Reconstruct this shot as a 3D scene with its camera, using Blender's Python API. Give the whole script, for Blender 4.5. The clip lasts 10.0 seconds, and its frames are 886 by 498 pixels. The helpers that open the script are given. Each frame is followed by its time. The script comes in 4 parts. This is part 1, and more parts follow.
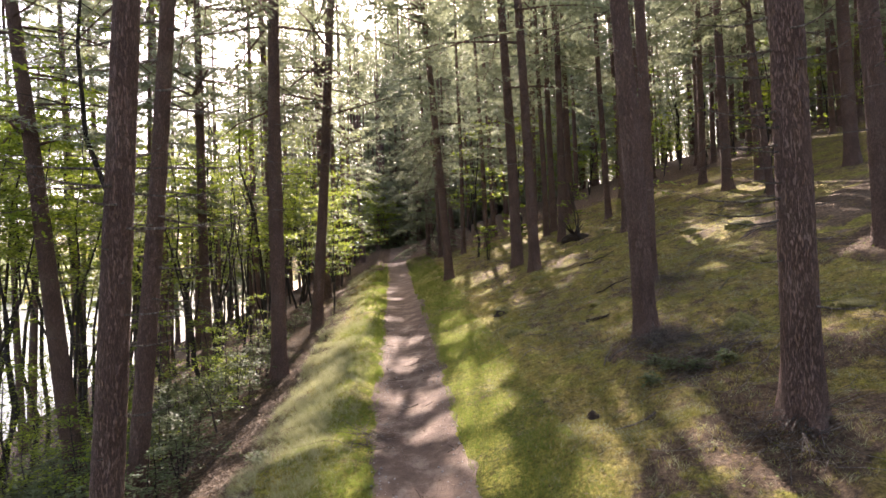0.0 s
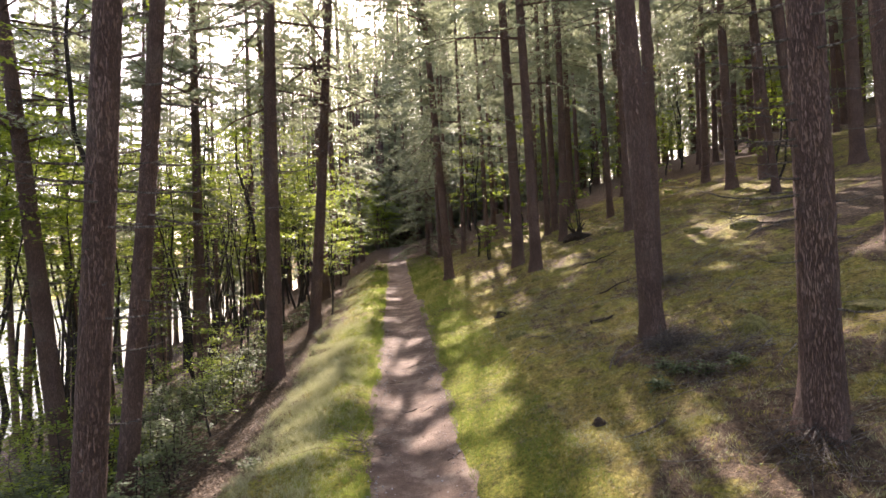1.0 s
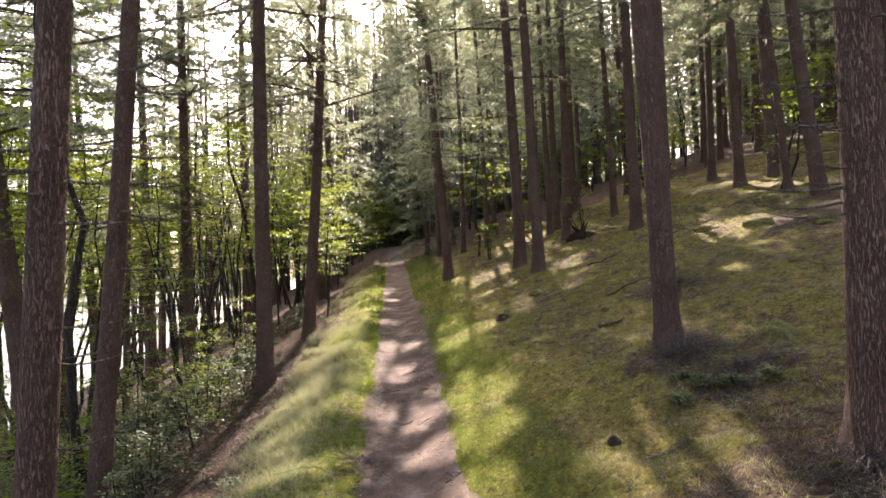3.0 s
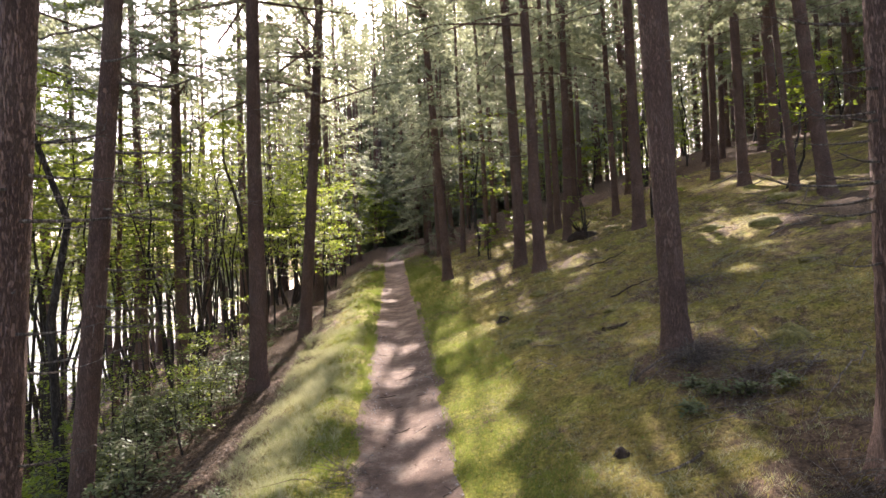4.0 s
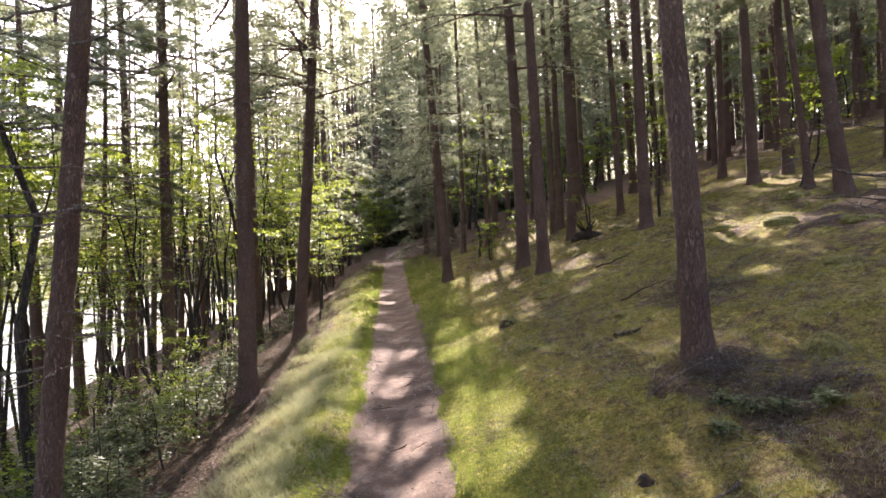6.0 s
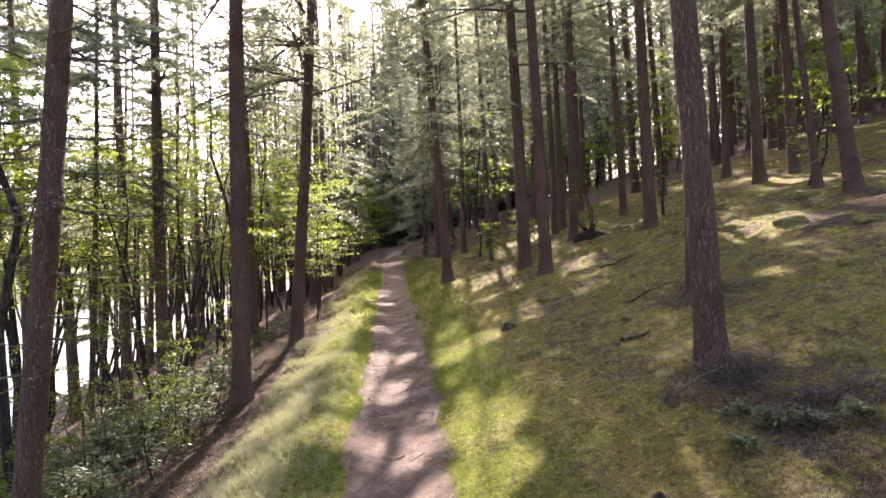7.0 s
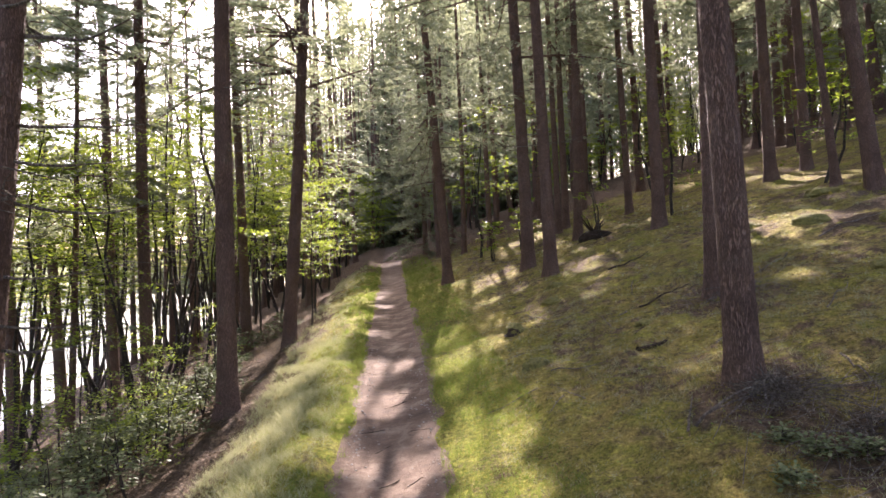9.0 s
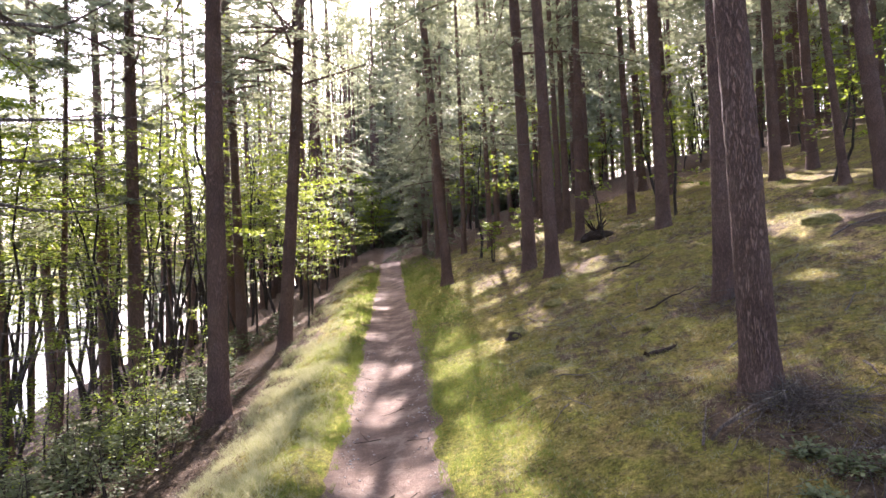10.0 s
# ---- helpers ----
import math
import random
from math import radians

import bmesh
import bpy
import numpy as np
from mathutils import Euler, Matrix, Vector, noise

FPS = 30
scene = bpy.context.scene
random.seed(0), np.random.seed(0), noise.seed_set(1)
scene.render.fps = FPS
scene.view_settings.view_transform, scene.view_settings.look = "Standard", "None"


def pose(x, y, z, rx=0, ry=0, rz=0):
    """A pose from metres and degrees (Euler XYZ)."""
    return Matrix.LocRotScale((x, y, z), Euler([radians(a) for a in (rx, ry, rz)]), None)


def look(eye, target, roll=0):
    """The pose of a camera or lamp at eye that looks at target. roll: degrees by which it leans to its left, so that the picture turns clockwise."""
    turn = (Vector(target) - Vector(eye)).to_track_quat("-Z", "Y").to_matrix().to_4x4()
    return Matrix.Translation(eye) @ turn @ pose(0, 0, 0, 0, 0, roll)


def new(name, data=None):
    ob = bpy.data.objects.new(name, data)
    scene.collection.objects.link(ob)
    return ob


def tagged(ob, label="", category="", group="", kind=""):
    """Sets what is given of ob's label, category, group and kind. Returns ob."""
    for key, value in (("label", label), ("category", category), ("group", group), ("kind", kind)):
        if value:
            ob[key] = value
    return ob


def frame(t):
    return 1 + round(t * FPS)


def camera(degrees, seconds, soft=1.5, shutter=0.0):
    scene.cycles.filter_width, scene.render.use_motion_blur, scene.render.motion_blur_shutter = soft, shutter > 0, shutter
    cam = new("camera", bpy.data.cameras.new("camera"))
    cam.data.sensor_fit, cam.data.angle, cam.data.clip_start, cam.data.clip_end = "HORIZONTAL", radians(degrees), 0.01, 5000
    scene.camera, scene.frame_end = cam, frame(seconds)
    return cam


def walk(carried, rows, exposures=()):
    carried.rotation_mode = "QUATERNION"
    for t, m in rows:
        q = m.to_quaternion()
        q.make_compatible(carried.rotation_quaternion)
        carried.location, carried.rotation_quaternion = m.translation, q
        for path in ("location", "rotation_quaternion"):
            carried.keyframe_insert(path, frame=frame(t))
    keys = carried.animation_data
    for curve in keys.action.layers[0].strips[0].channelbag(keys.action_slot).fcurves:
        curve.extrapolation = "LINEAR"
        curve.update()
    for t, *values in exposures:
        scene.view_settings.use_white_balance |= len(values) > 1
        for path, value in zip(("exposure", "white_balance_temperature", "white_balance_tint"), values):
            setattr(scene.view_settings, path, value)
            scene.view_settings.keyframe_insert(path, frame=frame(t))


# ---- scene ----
cam = camera(73.0, 10.0)
METRES, EYE, TILT, LEAN, TURN = 3.0, 2.0, 0.0, 0.0, 0.0
ROWS = [
    (0.0, 0.0000, 0.0000, 0.0000, 0.07, 1.58, 2.62),
    (0.5, 0.0030, 0.0400, 0.0013, 0.07, 1.55, 2.63),
    (1.0, 0.0014, 0.0860, 0.0025, 0.07, 1.53, 2.64),
    (1.5, 0.0024, 0.1312, 0.0035, 0.06, 1.51, 2.63),
    (2.0, 0.0050, 0.1831, 0.0045, 0.07, 1.50, 2.64),
    (2.5, 0.0057, 0.2313, 0.0062, 0.07, 1.49, 2.64),
    (4.0, 0.0149, 0.3861, 0.0106, 0.03, 1.46, 2.58),
    (4.5, 0.0158, 0.4330, 0.0132, 0.04, 1.46, 2.58),
    (5.0, 0.0139, 0.4820, 0.0142, 0.03, 1.46, 2.57),
    (5.5, 0.0140, 0.5281, 0.0152, 0.02, 1.46, 2.55),
    (7.0, 0.0141, 0.6817, 0.0215, 0.01, 1.47, 2.49),
    (7.5, 0.0144, 0.7329, 0.0231, 0.01, 1.47, 2.50),
    (8.0, 0.0149, 0.7882, 0.0254, 0.01, 1.47, 2.49),
    (8.5, 0.0168, 0.8390, 0.0278, 0.01, 1.47, 2.49),
    (9.0, 0.0162, 0.8929, 0.0297, 0.01, 1.46, 2.50),
    (9.5, 0.0181, 0.9433, 0.0315, 0.01, 1.47, 2.49),
    (10.0, 0.0218, 0.9975, 0.0333, 0.01, 1.49, 2.49),
]
walk(cam, [(t, pose(0, 0, EYE, TILT, LEAN, TURN) @ pose(METRES * x, METRES * y, METRES * z, 90 + pitch, roll, yaw)) for t, x, y, z, yaw, pitch, roll in ROWS],
     [(0.0, 2.25, 6850, 24), (4.0, 2.30, 6750, 24), (4.7, 2.43, 6650, 25), (5.5, 2.37, 6650, 25), (7.0, 2.53, 6500, 26), (8.5, 2.37, 6650, 26), (9.0, 2.41, 6600, 26), (9.5, 2.57, 6400, 28), (10.0, 2.73, 6300, 30)])

# ==== world, sun ====
SUN_ELEV, SUN_AZ = radians(39), radians(2)
SUN_DIR = Vector((math.sin(SUN_AZ) * math.cos(SUN_ELEV), math.cos(SUN_AZ) * math.cos(SUN_ELEV), math.sin(SUN_ELEV)))

world = bpy.data.worlds.new("sky")
scene.world = world
world.use_nodes = True
wn = world.node_tree.nodes
sky = wn.new("ShaderNodeTexSky")
sky.sky_type = "NISHITA"
sky.sun_disc = False
sky.sun_elevation = SUN_ELEV
sky.sun_rotation = SUN_AZ
sky.dust_density = 4.0
sky.air_density = 1.0
world.node_tree.links.new(sky.outputs[0], wn["Background"].inputs[0])
wn["Background"].inputs[1].default_value = 0.15

sun = new("sun", bpy.data.lights.new("sun", "SUN"))
sun.data.energy = 5.0
sun.data.angle = radians(0.6)
sun.data.color = (1.0, 0.96, 0.89)
sun.matrix_world = look(SUN_DIR * 60, (0, 0, 0))

RNG = np.random.default_rng(7)

# ==== materials ====


def shader(name):
    m = bpy.data.materials.new(name)
    m.use_nodes = True
    return m, m.node_tree.nodes, m.node_tree.links


def ramp(nodes, stops):
    r = nodes.new("ShaderNodeValToRGB")
    el = r.color_ramp.elements
    while len(el) < len(stops):
        el.new(0.5)
    for e, (p, c) in zip(el, stops):
        e.position, e.color = p, (*c, 1)
    return r


def noise_node(nodes, links, scale, detail=4, rough=0.6, stretch=None, coord="Object"):
    n = nodes.new("ShaderNodeTexNoise")
    n.inputs["Scale"].default_value = scale
    n.inputs["Detail"].default_value = detail
    n.inputs["Roughness"].default_value = rough
    tc = nodes.new("ShaderNodeTexCoord")
    if stretch:
        mp = nodes.new("ShaderNodeMapping")
        mp.inputs["Scale"].default_value = stretch
        links.new(tc.outputs[coord], mp.inputs[0])
        links.new(mp.outputs[0], n.inputs["Vector"])
    else:
        links.new(tc.outputs[coord], n.inputs["Vector"])
    return n


def mix_col(nodes, links, fac, a, b, mode="MIX"):
    n = nodes.new("ShaderNodeMix")
    n.data_type, n.blend_type = "RGBA", mode
    for k, v in ((0, fac), (6, a), (7, b)):
        if hasattr(v, "links"):
            links.new(v, n.inputs[k])
        else:
            n.inputs[k].default_value = v if k == 0 else (*v, 1)
    return n.outputs[2]


def bump(nodes, links, height, strength, dist, bsdf):
    b = nodes.new("ShaderNodeBump")
    b.inputs["Strength"].default_value = strength
    b.inputs["Distance"].default_value = dist
    links.new(height, b.inputs["Height"])
    links.new(b.outputs[0], bsdf.inputs["Normal"])
    return b


def leaf_material(name, stops, trans, sheen_rough=0.55, trans_amount=0.45, gloss=0.16):
    """Thin leaves: colour differs from piece to piece, and light comes through."""
    m, n, l = shader(name)
    p = n["Principled BSDF"]
    geo = n.new("ShaderNodeNewGeometry")
    r = ramp(n, stops)
    l.new(geo.outputs["Random Per Island"], r.inputs[0])
    big = noise_node(n, l, 0.7, 2)
    col = mix_col(n, l, big.outputs[0], r.outputs[0], trans, "MIX")
    half = n.new("ShaderNodeMath")
    half.operation = "MULTIPLY"
    half.inputs[1].default_value = 0.45
    l.new(big.outputs[0], half.inputs[0])
    l.new(half.outputs[0], col.node.inputs[0])
    l.new(col, p.inputs["Base Color"])
    p.inputs["Roughness"].default_value = sheen_rough
    p.inputs["Specular IOR Level"].default_value = gloss
    t = n.new("ShaderNodeBsdfTranslucent")
    bright = mix_col(n, l, 0.5, (0, 0, 0), trans)
    l.new(col, bright.node.inputs[6])
    l.new(bright, t.inputs[0])
    mx = n.new("ShaderNodeMixShader")
    mx.inputs[0].default_value = trans_amount
    l.new(p.outputs[0], mx.inputs[1])
    l.new(t.outputs[0], mx.inputs[2])
    l.new(mx.outputs[0], n["Material Output"].inputs[0])
    return m


def bark_material(name, dark, mid, light, plate=30.0, relief=0.018):
    """Scaly bark: upright plates parted by dark cracks, flaked, with a little grey-green algae."""
    m, n, l = shader(name)
    p = n["Principled BSDF"]
    fissure = noise_node(n, l, plate, 5, 0.66, (1, 1, 0.17))
    flake = noise_node(n, l, plate * 1.3, 5, 0.7, (1, 1, 0.42))
    grain = noise_node(n, l, 95, 4, 0.75, (1, 1, 0.3))
    patch = noise_node(n, l, 2.2, 4)
    off = n.new("ShaderNodeMath")
    off.operation = "SUBTRACT"
    off.inputs[1].default_value = 0.5
    l.new(fissure.outputs[0], off.inputs[0])
    ridge = n.new("ShaderNodeMath")
    ridge.operation = "ABSOLUTE"
    l.new(off.outputs[0], ridge.inputs[0])
    edge = ramp(n, [(0.0, (0, 0, 0)), (0.075, (1, 1, 1))])
    l.new(ridge.outputs[0], edge.inputs[0])
    tone = ramp(n, [(0.36, [0.5 * (a + b) for a, b in zip(dark, mid)]), (0.5, mid), (0.66, light)])
    l.new(flake.outputs[0], tone.inputs[0])
    c = mix_col(n, l, edge.outputs[0], dark, tone.outputs[0])
    c = mix_col(n, l, 0.5, c, grain.outputs[0], "OVERLAY")
    wear = ramp(n, [(0.3, (0.62, 0.6, 0.6)), (0.7, (1, 1, 1))])
    l.new(patch.outputs[0], wear.inputs[0])
    c = mix_col(n, l, 1.0, c, wear.outputs[0], "MULTIPLY")
    algae = ramp(n, [(0.55, (0, 0, 0)), (0.8, (0.35, 0.35, 0.35))])
    l.new(patch.outputs[0], algae.inputs[0])
    c = mix_col(n, l, algae.outputs[0], c, (0.115, 0.12, 0.08))
    l.new(c, p.inputs["Base Color"])
    p.inputs["Roughness"].default_value = 0.88
    p.inputs["Specular IOR Level"].default_value = 0.25
    h = n.new("ShaderNodeMath")
    h.operation = "MULTIPLY_ADD"
    h.inputs[1].default_value = 0.45
    l.new(grain.outputs[0], h.inputs[0])
    l.new(edge.outputs[0], h.inputs[2])
    bump(n, l, h.outputs[0], 1.0, relief, p)
    return m


BARK = bark_material("conifer_bark", (0.125, 0.072, 0.051), (0.225, 0.136, 0.097), (0.285, 0.18, 0.132), 60.0)
ROTTEN = bark_material("rotten_wood", (0.03, 0.018, 0.011), (0.07, 0.043, 0.026), (0.12, 0.08, 0.05))
TWIG = bark_material("dead_twig_bark", (0.1, 0.078, 0.06), (0.24, 0.19, 0.145), (0.38, 0.32, 0.25))
SMOOTH_BARK = bark_material("sapling_bark", (0.035, 0.027, 0.02), (0.085, 0.065, 0.048), (0.13, 0.105, 0.08))
NEEDLES = leaf_material("conifer_needles", [(0, (0.05, 0.066, 0.036)), (0.6, (0.09, 0.11, 0.062)), (1, (0.145, 0.16, 0.095))], (0.39, 0.41, 0.235), 0.45, 0.58, 0.3)
LEAVES = leaf_material("broad_leaves", [(0, (0.035, 0.075, 0.015)), (0.6, (0.07, 0.13, 0.02)), (1, (0.13, 0.18, 0.03))], (0.42, 0.48, 0.05), 0.45, 0.55, 0.2)
DARK_LEAVES = leaf_material("shade_leaves", [(0, (0.055, 0.063, 0.034)), (0.7, (0.098, 0.11, 0.055)), (1, (0.16, 0.168, 0.095))], (0.2, 0.24, 0.08), 0.5, 0.35, 0.14)
GRASS = leaf_material("green_grass", [(0, (0.09, 0.074, 0.018)), (0.5, (0.17, 0.136, 0.034)), (0.8, (0.25, 0.19, 0.06)), (1, (0.38, 0.27, 0.13))], (0.34, 0.32, 0.07), 0.6, 0.42)
TURF = leaf_material("lush_turf", [(0, (0.05, 0.07, 0.013)), (0.55, (0.098, 0.13, 0.024)), (0.85, (0.17, 0.185, 0.045)), (1, (0.28, 0.23, 0.11))], (0.28, 0.35, 0.055), 0.6, 0.42)
STRAW = leaf_material("dry_grass", [(0, (0.14, 0.135, 0.055)), (0.5, (0.28, 0.26, 0.14)), (1, (0.42, 0.39, 0.25))], (0.38, 0.38, 0.18), 0.6, 0.35)
LITTER = leaf_material("fallen_litter", [(0, (0.03, 0.018, 0.011)), (0.65, (0.08, 0.05, 0.03)), (1, (0.22, 0.155, 0.095))], (0.16, 0.1, 0.05), 0.7, 0.1)


def ground_material():
    m, n, l = shader("forest_floor")
    p = n["Principled BSDF"]
    fine = noise_node(n, l, 26, 7, 0.8)
    mid = noise_node(n, l, 4.5, 5, 0.65)
    big = noise_node(n, l, 0.8, 4)
    moss = ramp(n, [(0.3, (0.055, 0.042, 0.012)), (0.48, (0.205, 0.155, 0.04)), (0.68, (0.41, 0.315, 0.105))])
    green = ramp(n, [(0.3, (0.045, 0.05, 0.01)), (0.48, (0.172, 0.162, 0.024)), (0.68, (0.345, 0.315, 0.055))])
    l.new(fine.outputs[0], green.inputs[0])
    tuft = noise_node(n, l, 1.7, 5, 0.7)
    tsel = ramp(n, [(0.43, (0, 0, 0)), (0.6, (1, 1, 1))])
    l.new(tuft.outputs[0], tsel.inputs[0])
    mossy = mix_col(n, l, 0.5, (0, 0, 0), (0, 0, 0))
    turf = n.new("ShaderNodeAttribute")
    turf.attribute_name = "turf"
    big_of = n.new("ShaderNodeMath")
    big_of.operation = "MAXIMUM"
    l.new(tsel.outputs[0], big_of.inputs[0])
    l.new(turf.outputs["Fac"], big_of.inputs[1])
    l.new(big_of.outputs[0], mossy.node.inputs[0])
    l.new(moss.outputs[0], mossy.node.inputs[6])
    l.new(green.outputs[0], mossy.node.inputs[7])
    l.new(fine.outputs[0], moss.inputs[0])
    brown = ramp(n, [(0.3, (0.025, 0.016, 0.011)), (0.5, (0.108, 0.07, 0.042)), (0.74, (0.255, 0.178, 0.105))])
    l.new(fine.outputs[0], brown.inputs[0])
    at = n.new("ShaderNodeAttribute")
    at.attribute_name = "litter"
    mod = n.new("ShaderNodeMath")
    mod.operation = "MULTIPLY_ADD"
    mod.inputs[1].default_value = 0.9
    l.new(mid.outputs[0], mod.inputs[0])
    l.new(at.outputs["Fac"], mod.inputs[2])
    mod2 = n.new("ShaderNodeMath")
    mod2.operation = "MULTIPLY_ADD"
    mod2.inputs[1].default_value = 0.6
    l.new(big.outputs[0], mod2.inputs[0])
    l.new(mod.outputs[0], mod2.inputs[2])
    sel = ramp(n, [(0.0, (0, 0, 0)), (1.0, (1, 1, 1))])
    sel.color_ramp.elements[0].position = 0.78
    sel.color_ramp.elements[1].position = 0.98
    l.new(mod2.outputs[0], sel.inputs[0])
    c = mix_col(n, l, 0.5, (0, 0, 0), (0, 0, 0))
    l.new(sel.outputs[0], c.node.inputs[0])
    l.new(mossy, c.node.inputs[6])
    l.new(brown.outputs[0], c.node.inputs[7])
    spots = noise_node(n, l, 11, 5, 0.75)
    sr = ramp(n, [(0.32, (0.12, 0.11, 0.1)), (0.5, (0.5, 0.5, 0.5)), (0.68, (0.8, 0.8, 0.76))])
    l.new(spots.outputs[0], sr.inputs[0])
    c = mix_col(n, l, 0.75, c, (0, 0, 0), "OVERLAY")
    l.new(sr.outputs[0], c.node.inputs[7])
    l.new(c, p.inputs["Base Color"])
    p.inputs["Roughness"].default_value = 0.95
    p.inputs["Specular IOR Level"].default_value = 0.15
    h = n.new("ShaderNodeMath")
    h.operation = "ADD"
    l.new(fine.outputs[0], h.inputs[0])
    l.new(mid.outputs[0], h.inputs[1])
    bump(n, l, h.outputs[0], 1.0, 0.06, p)
    return m


def path_material():
    m, n, l = shader("trodden_earth")
    p = n["Principled BSDF"]
    fine = noise_node(n, l, 45, 6, 0.8)
    mid = noise_node(n, l, 2.6, 6, 0.7)
    r = ramp(n, [(0.25, (0.045, 0.028, 0.02)), (0.5, (0.126, 0.082, 0.056)), (0.76, (0.3, 0.225, 0.165))])
    l.new(mid.outputs[0], r.inputs[0])
    c = mix_col(n, l, 0.55, (0, 0, 0), (0, 0, 0), "OVERLAY")
    l.new(r.outputs[0], c.node.inputs[6])
    l.new(fine.outputs[0], c.node.inputs[7])
    l.new(c, p.inputs["Base Color"])
    p.inputs["Roughness"].default_value = 0.9
    p.inputs["Specular IOR Level"].default_value = 0.2
    h = n.new("ShaderNodeMath")
    h.operation = "ADD"
    l.new(fine.outputs[0], h.inputs[0])
    l.new(mid.outputs[0], h.inputs[1])
    bump(n, l, h.outputs[0], 0.7, 0.02, p)
    return m


def water_material():
    m, n, l = shader("lake_water")
    p = n["Principled BSDF"]
    p.inputs["Base Color"].default_value = (0.03, 0.04, 0.04, 1)
    p.inputs["Roughness"].default_value = 0.12
    p.inputs["IOR"].default_value = 1.33
    w = noise_node(n, l, 1.5, 4, 0.6, (1, 1, 1))
    bump(n, l, w.outputs[0], 0.35, 0.2, p)
    return m


def stone_material():
    m, n, l = shader("grey_stone")
    p = n["Principled BSDF"]
    a = noise_node(n, l, 25, 6, 0.7)
    r = ramp(n, [(0.3, (0.12, 0.1, 0.085)), (0.7, (0.36, 0.32, 0.28))])
    l.new(a.outputs[0], r.inputs[0])
    l.new(r.outputs[0], p.inputs["Base Color"])
    p.inputs["Roughness"].default_value = 0.85
    bump(n, l, a.outputs[0], 0.5, 0.01, p)
    return m


FLOOR, EARTH, WATER, STONE = ground_material(), path_material(), water_material(), stone_material()


def moss_material():
    m, n, l = shader("cushion_moss")
    p = n["Principled BSDF"]
    a = noise_node(n, l, 30, 6, 0.75)
    r = ramp(n, [(0.3, (0.045, 0.036, 0.01)), (0.5, (0.135, 0.115, 0.024)), (0.75, (0.27, 0.225, 0.055))])
    l.new(a.outputs[0], r.inputs[0])
    l.new(r.outputs[0], p.inputs["Base Color"])
    p.inputs["Roughness"].default_value = 0.95
    bump(n, l, a.outputs[0], 1.0, 0.03, p)
    return m


MOSS = moss_material()

# ==== terrain ====


def value_noise(x, y, size, seed):
    """Smooth noise from -1 to 1 over arrays of places."""
    u, v = np.asarray(x, float) / size, np.asarray(y, float) / size
    i, j = np.floor(u), np.floor(v)
    fu, fv = u - i, v - j
    fu, fv = fu * fu * (3 - 2 * fu), fv * fv * (3 - 2 * fv)

    def h(a, b):
        k = np.sin(a * 127.1 + b * 311.7 + seed * 74.7) * 43758.5453
        return (k - np.floor(k)) * 2 - 1
    return (h(i, j) * (1 - fu) + h(i + 1, j) * fu) * (1 - fv) + (h(i, j + 1) * (1 - fu) + h(i + 1, j + 1) * fu) * fv


def path_x(y):
    y = np.asarray(y, float)
    return 0.18 - 0.083 * np.minimum(y, 45) + 0.03 * value_noise(y, y * 0, 2.5, 3) + 0.004 * np.maximum(y - 45, 0) ** 1.5


def path_z(y):
    y = np.asarray(y, float)
    return -0.62 + 0.09 * np.minimum(y, 46) - 0.05 * np.maximum(np.minimum(y, 100) - 46, 0)


WATER_Z = -6.0


def terrain(x, y):
    """Height of the hillside: path bench, bank falling to the lake, slope rising to the woods."""
    x, y = np.asarray(x, float), np.asarray(y, float)
    d = x - path_x(y)
    right = np.where(d > 0.45, 0.27 * np.minimum(d, 62) - 0.03 + 0.1 * np.maximum(d - 62, 0), 0.09 * np.maximum(d, 0) / 0.45)
    e = np.maximum(-d - 1.0, 0)
    left = -0.42 * e * e / (e + 0.25) + 0.05 * np.exp(-((d + 0.85) / 0.3) ** 2)
    z = path_z(y) + np.where(d > 0, right, left) + 0.05 * np.clip(y - 46, 0, 54) * np.clip((d - 1) / 5, 0, 1)
    rough = np.clip((np.abs(d) - 0.45) / 1.2, 0, 1)
    z = z + rough * (0.06 * value_noise(x, y, 1.3, 1) + 0.035 * value_noise(x, y, 0.42, 2) + 0.012 * value_noise(x, y, 0.16, 6) + 0.10 * value_noise(x, y, 4.0, 5) * np.clip((np.abs(d) - 1.5) / 4, 0, 1))
    cushion = np.clip((d - 0.7) / 0.6, 0, 1) * np.clip((26 - y) / 6, 0, 1)
    z = z + cushion * (0.06 * np.abs(value_noise(x, y, 0.55, 91)) + 0.045 * np.abs(value_noise(x, y, 0.27, 92)) - 0.035)
    tus = np.clip((-d - 0.55) / 0.25, 0, 1) * np.clip((d + 2.6) / 0.6, 0, 1)
    z = z + tus * (0.1 * value_noise(x, y, 0.6, 17) + 0.03 * value_noise(x, y, 0.25, 18))
    z = z + np.clip((0.5 - np.abs(d)) / 0.3, 0, 1) * -0.02
    z = np.maximum(z, WATER_Z - 2.5)
    far = np.maximum(-x - 190, 0)
    return z + np.minimum(far * 0.2, 45) + np.where(far > 0, 4 * value_noise(x, y, 60, 9) * np.clip(far / 60, 0, 1), 0)


def ground_at(x, y):
    return float(terrain(np.array([x]), np.array([y]))[0])


def mesh_from(name, verts, faces, material, smooth=True):
    me = bpy.data.meshes.new(name)
    me.from_pydata(verts if isinstance(verts, list) else verts.tolist(), [], faces if isinstance(faces, list) else faces.tolist())
    me.materials.append(material)
    if smooth:
        me.polygons.foreach_set("use_smooth", np.ones(len(me.polygons), bool))
    me.update()
    return me


def part(name, me, parent, label=""):
    ob = new(name, me)
    ob.parent = parent
    return tagged(ob, label)


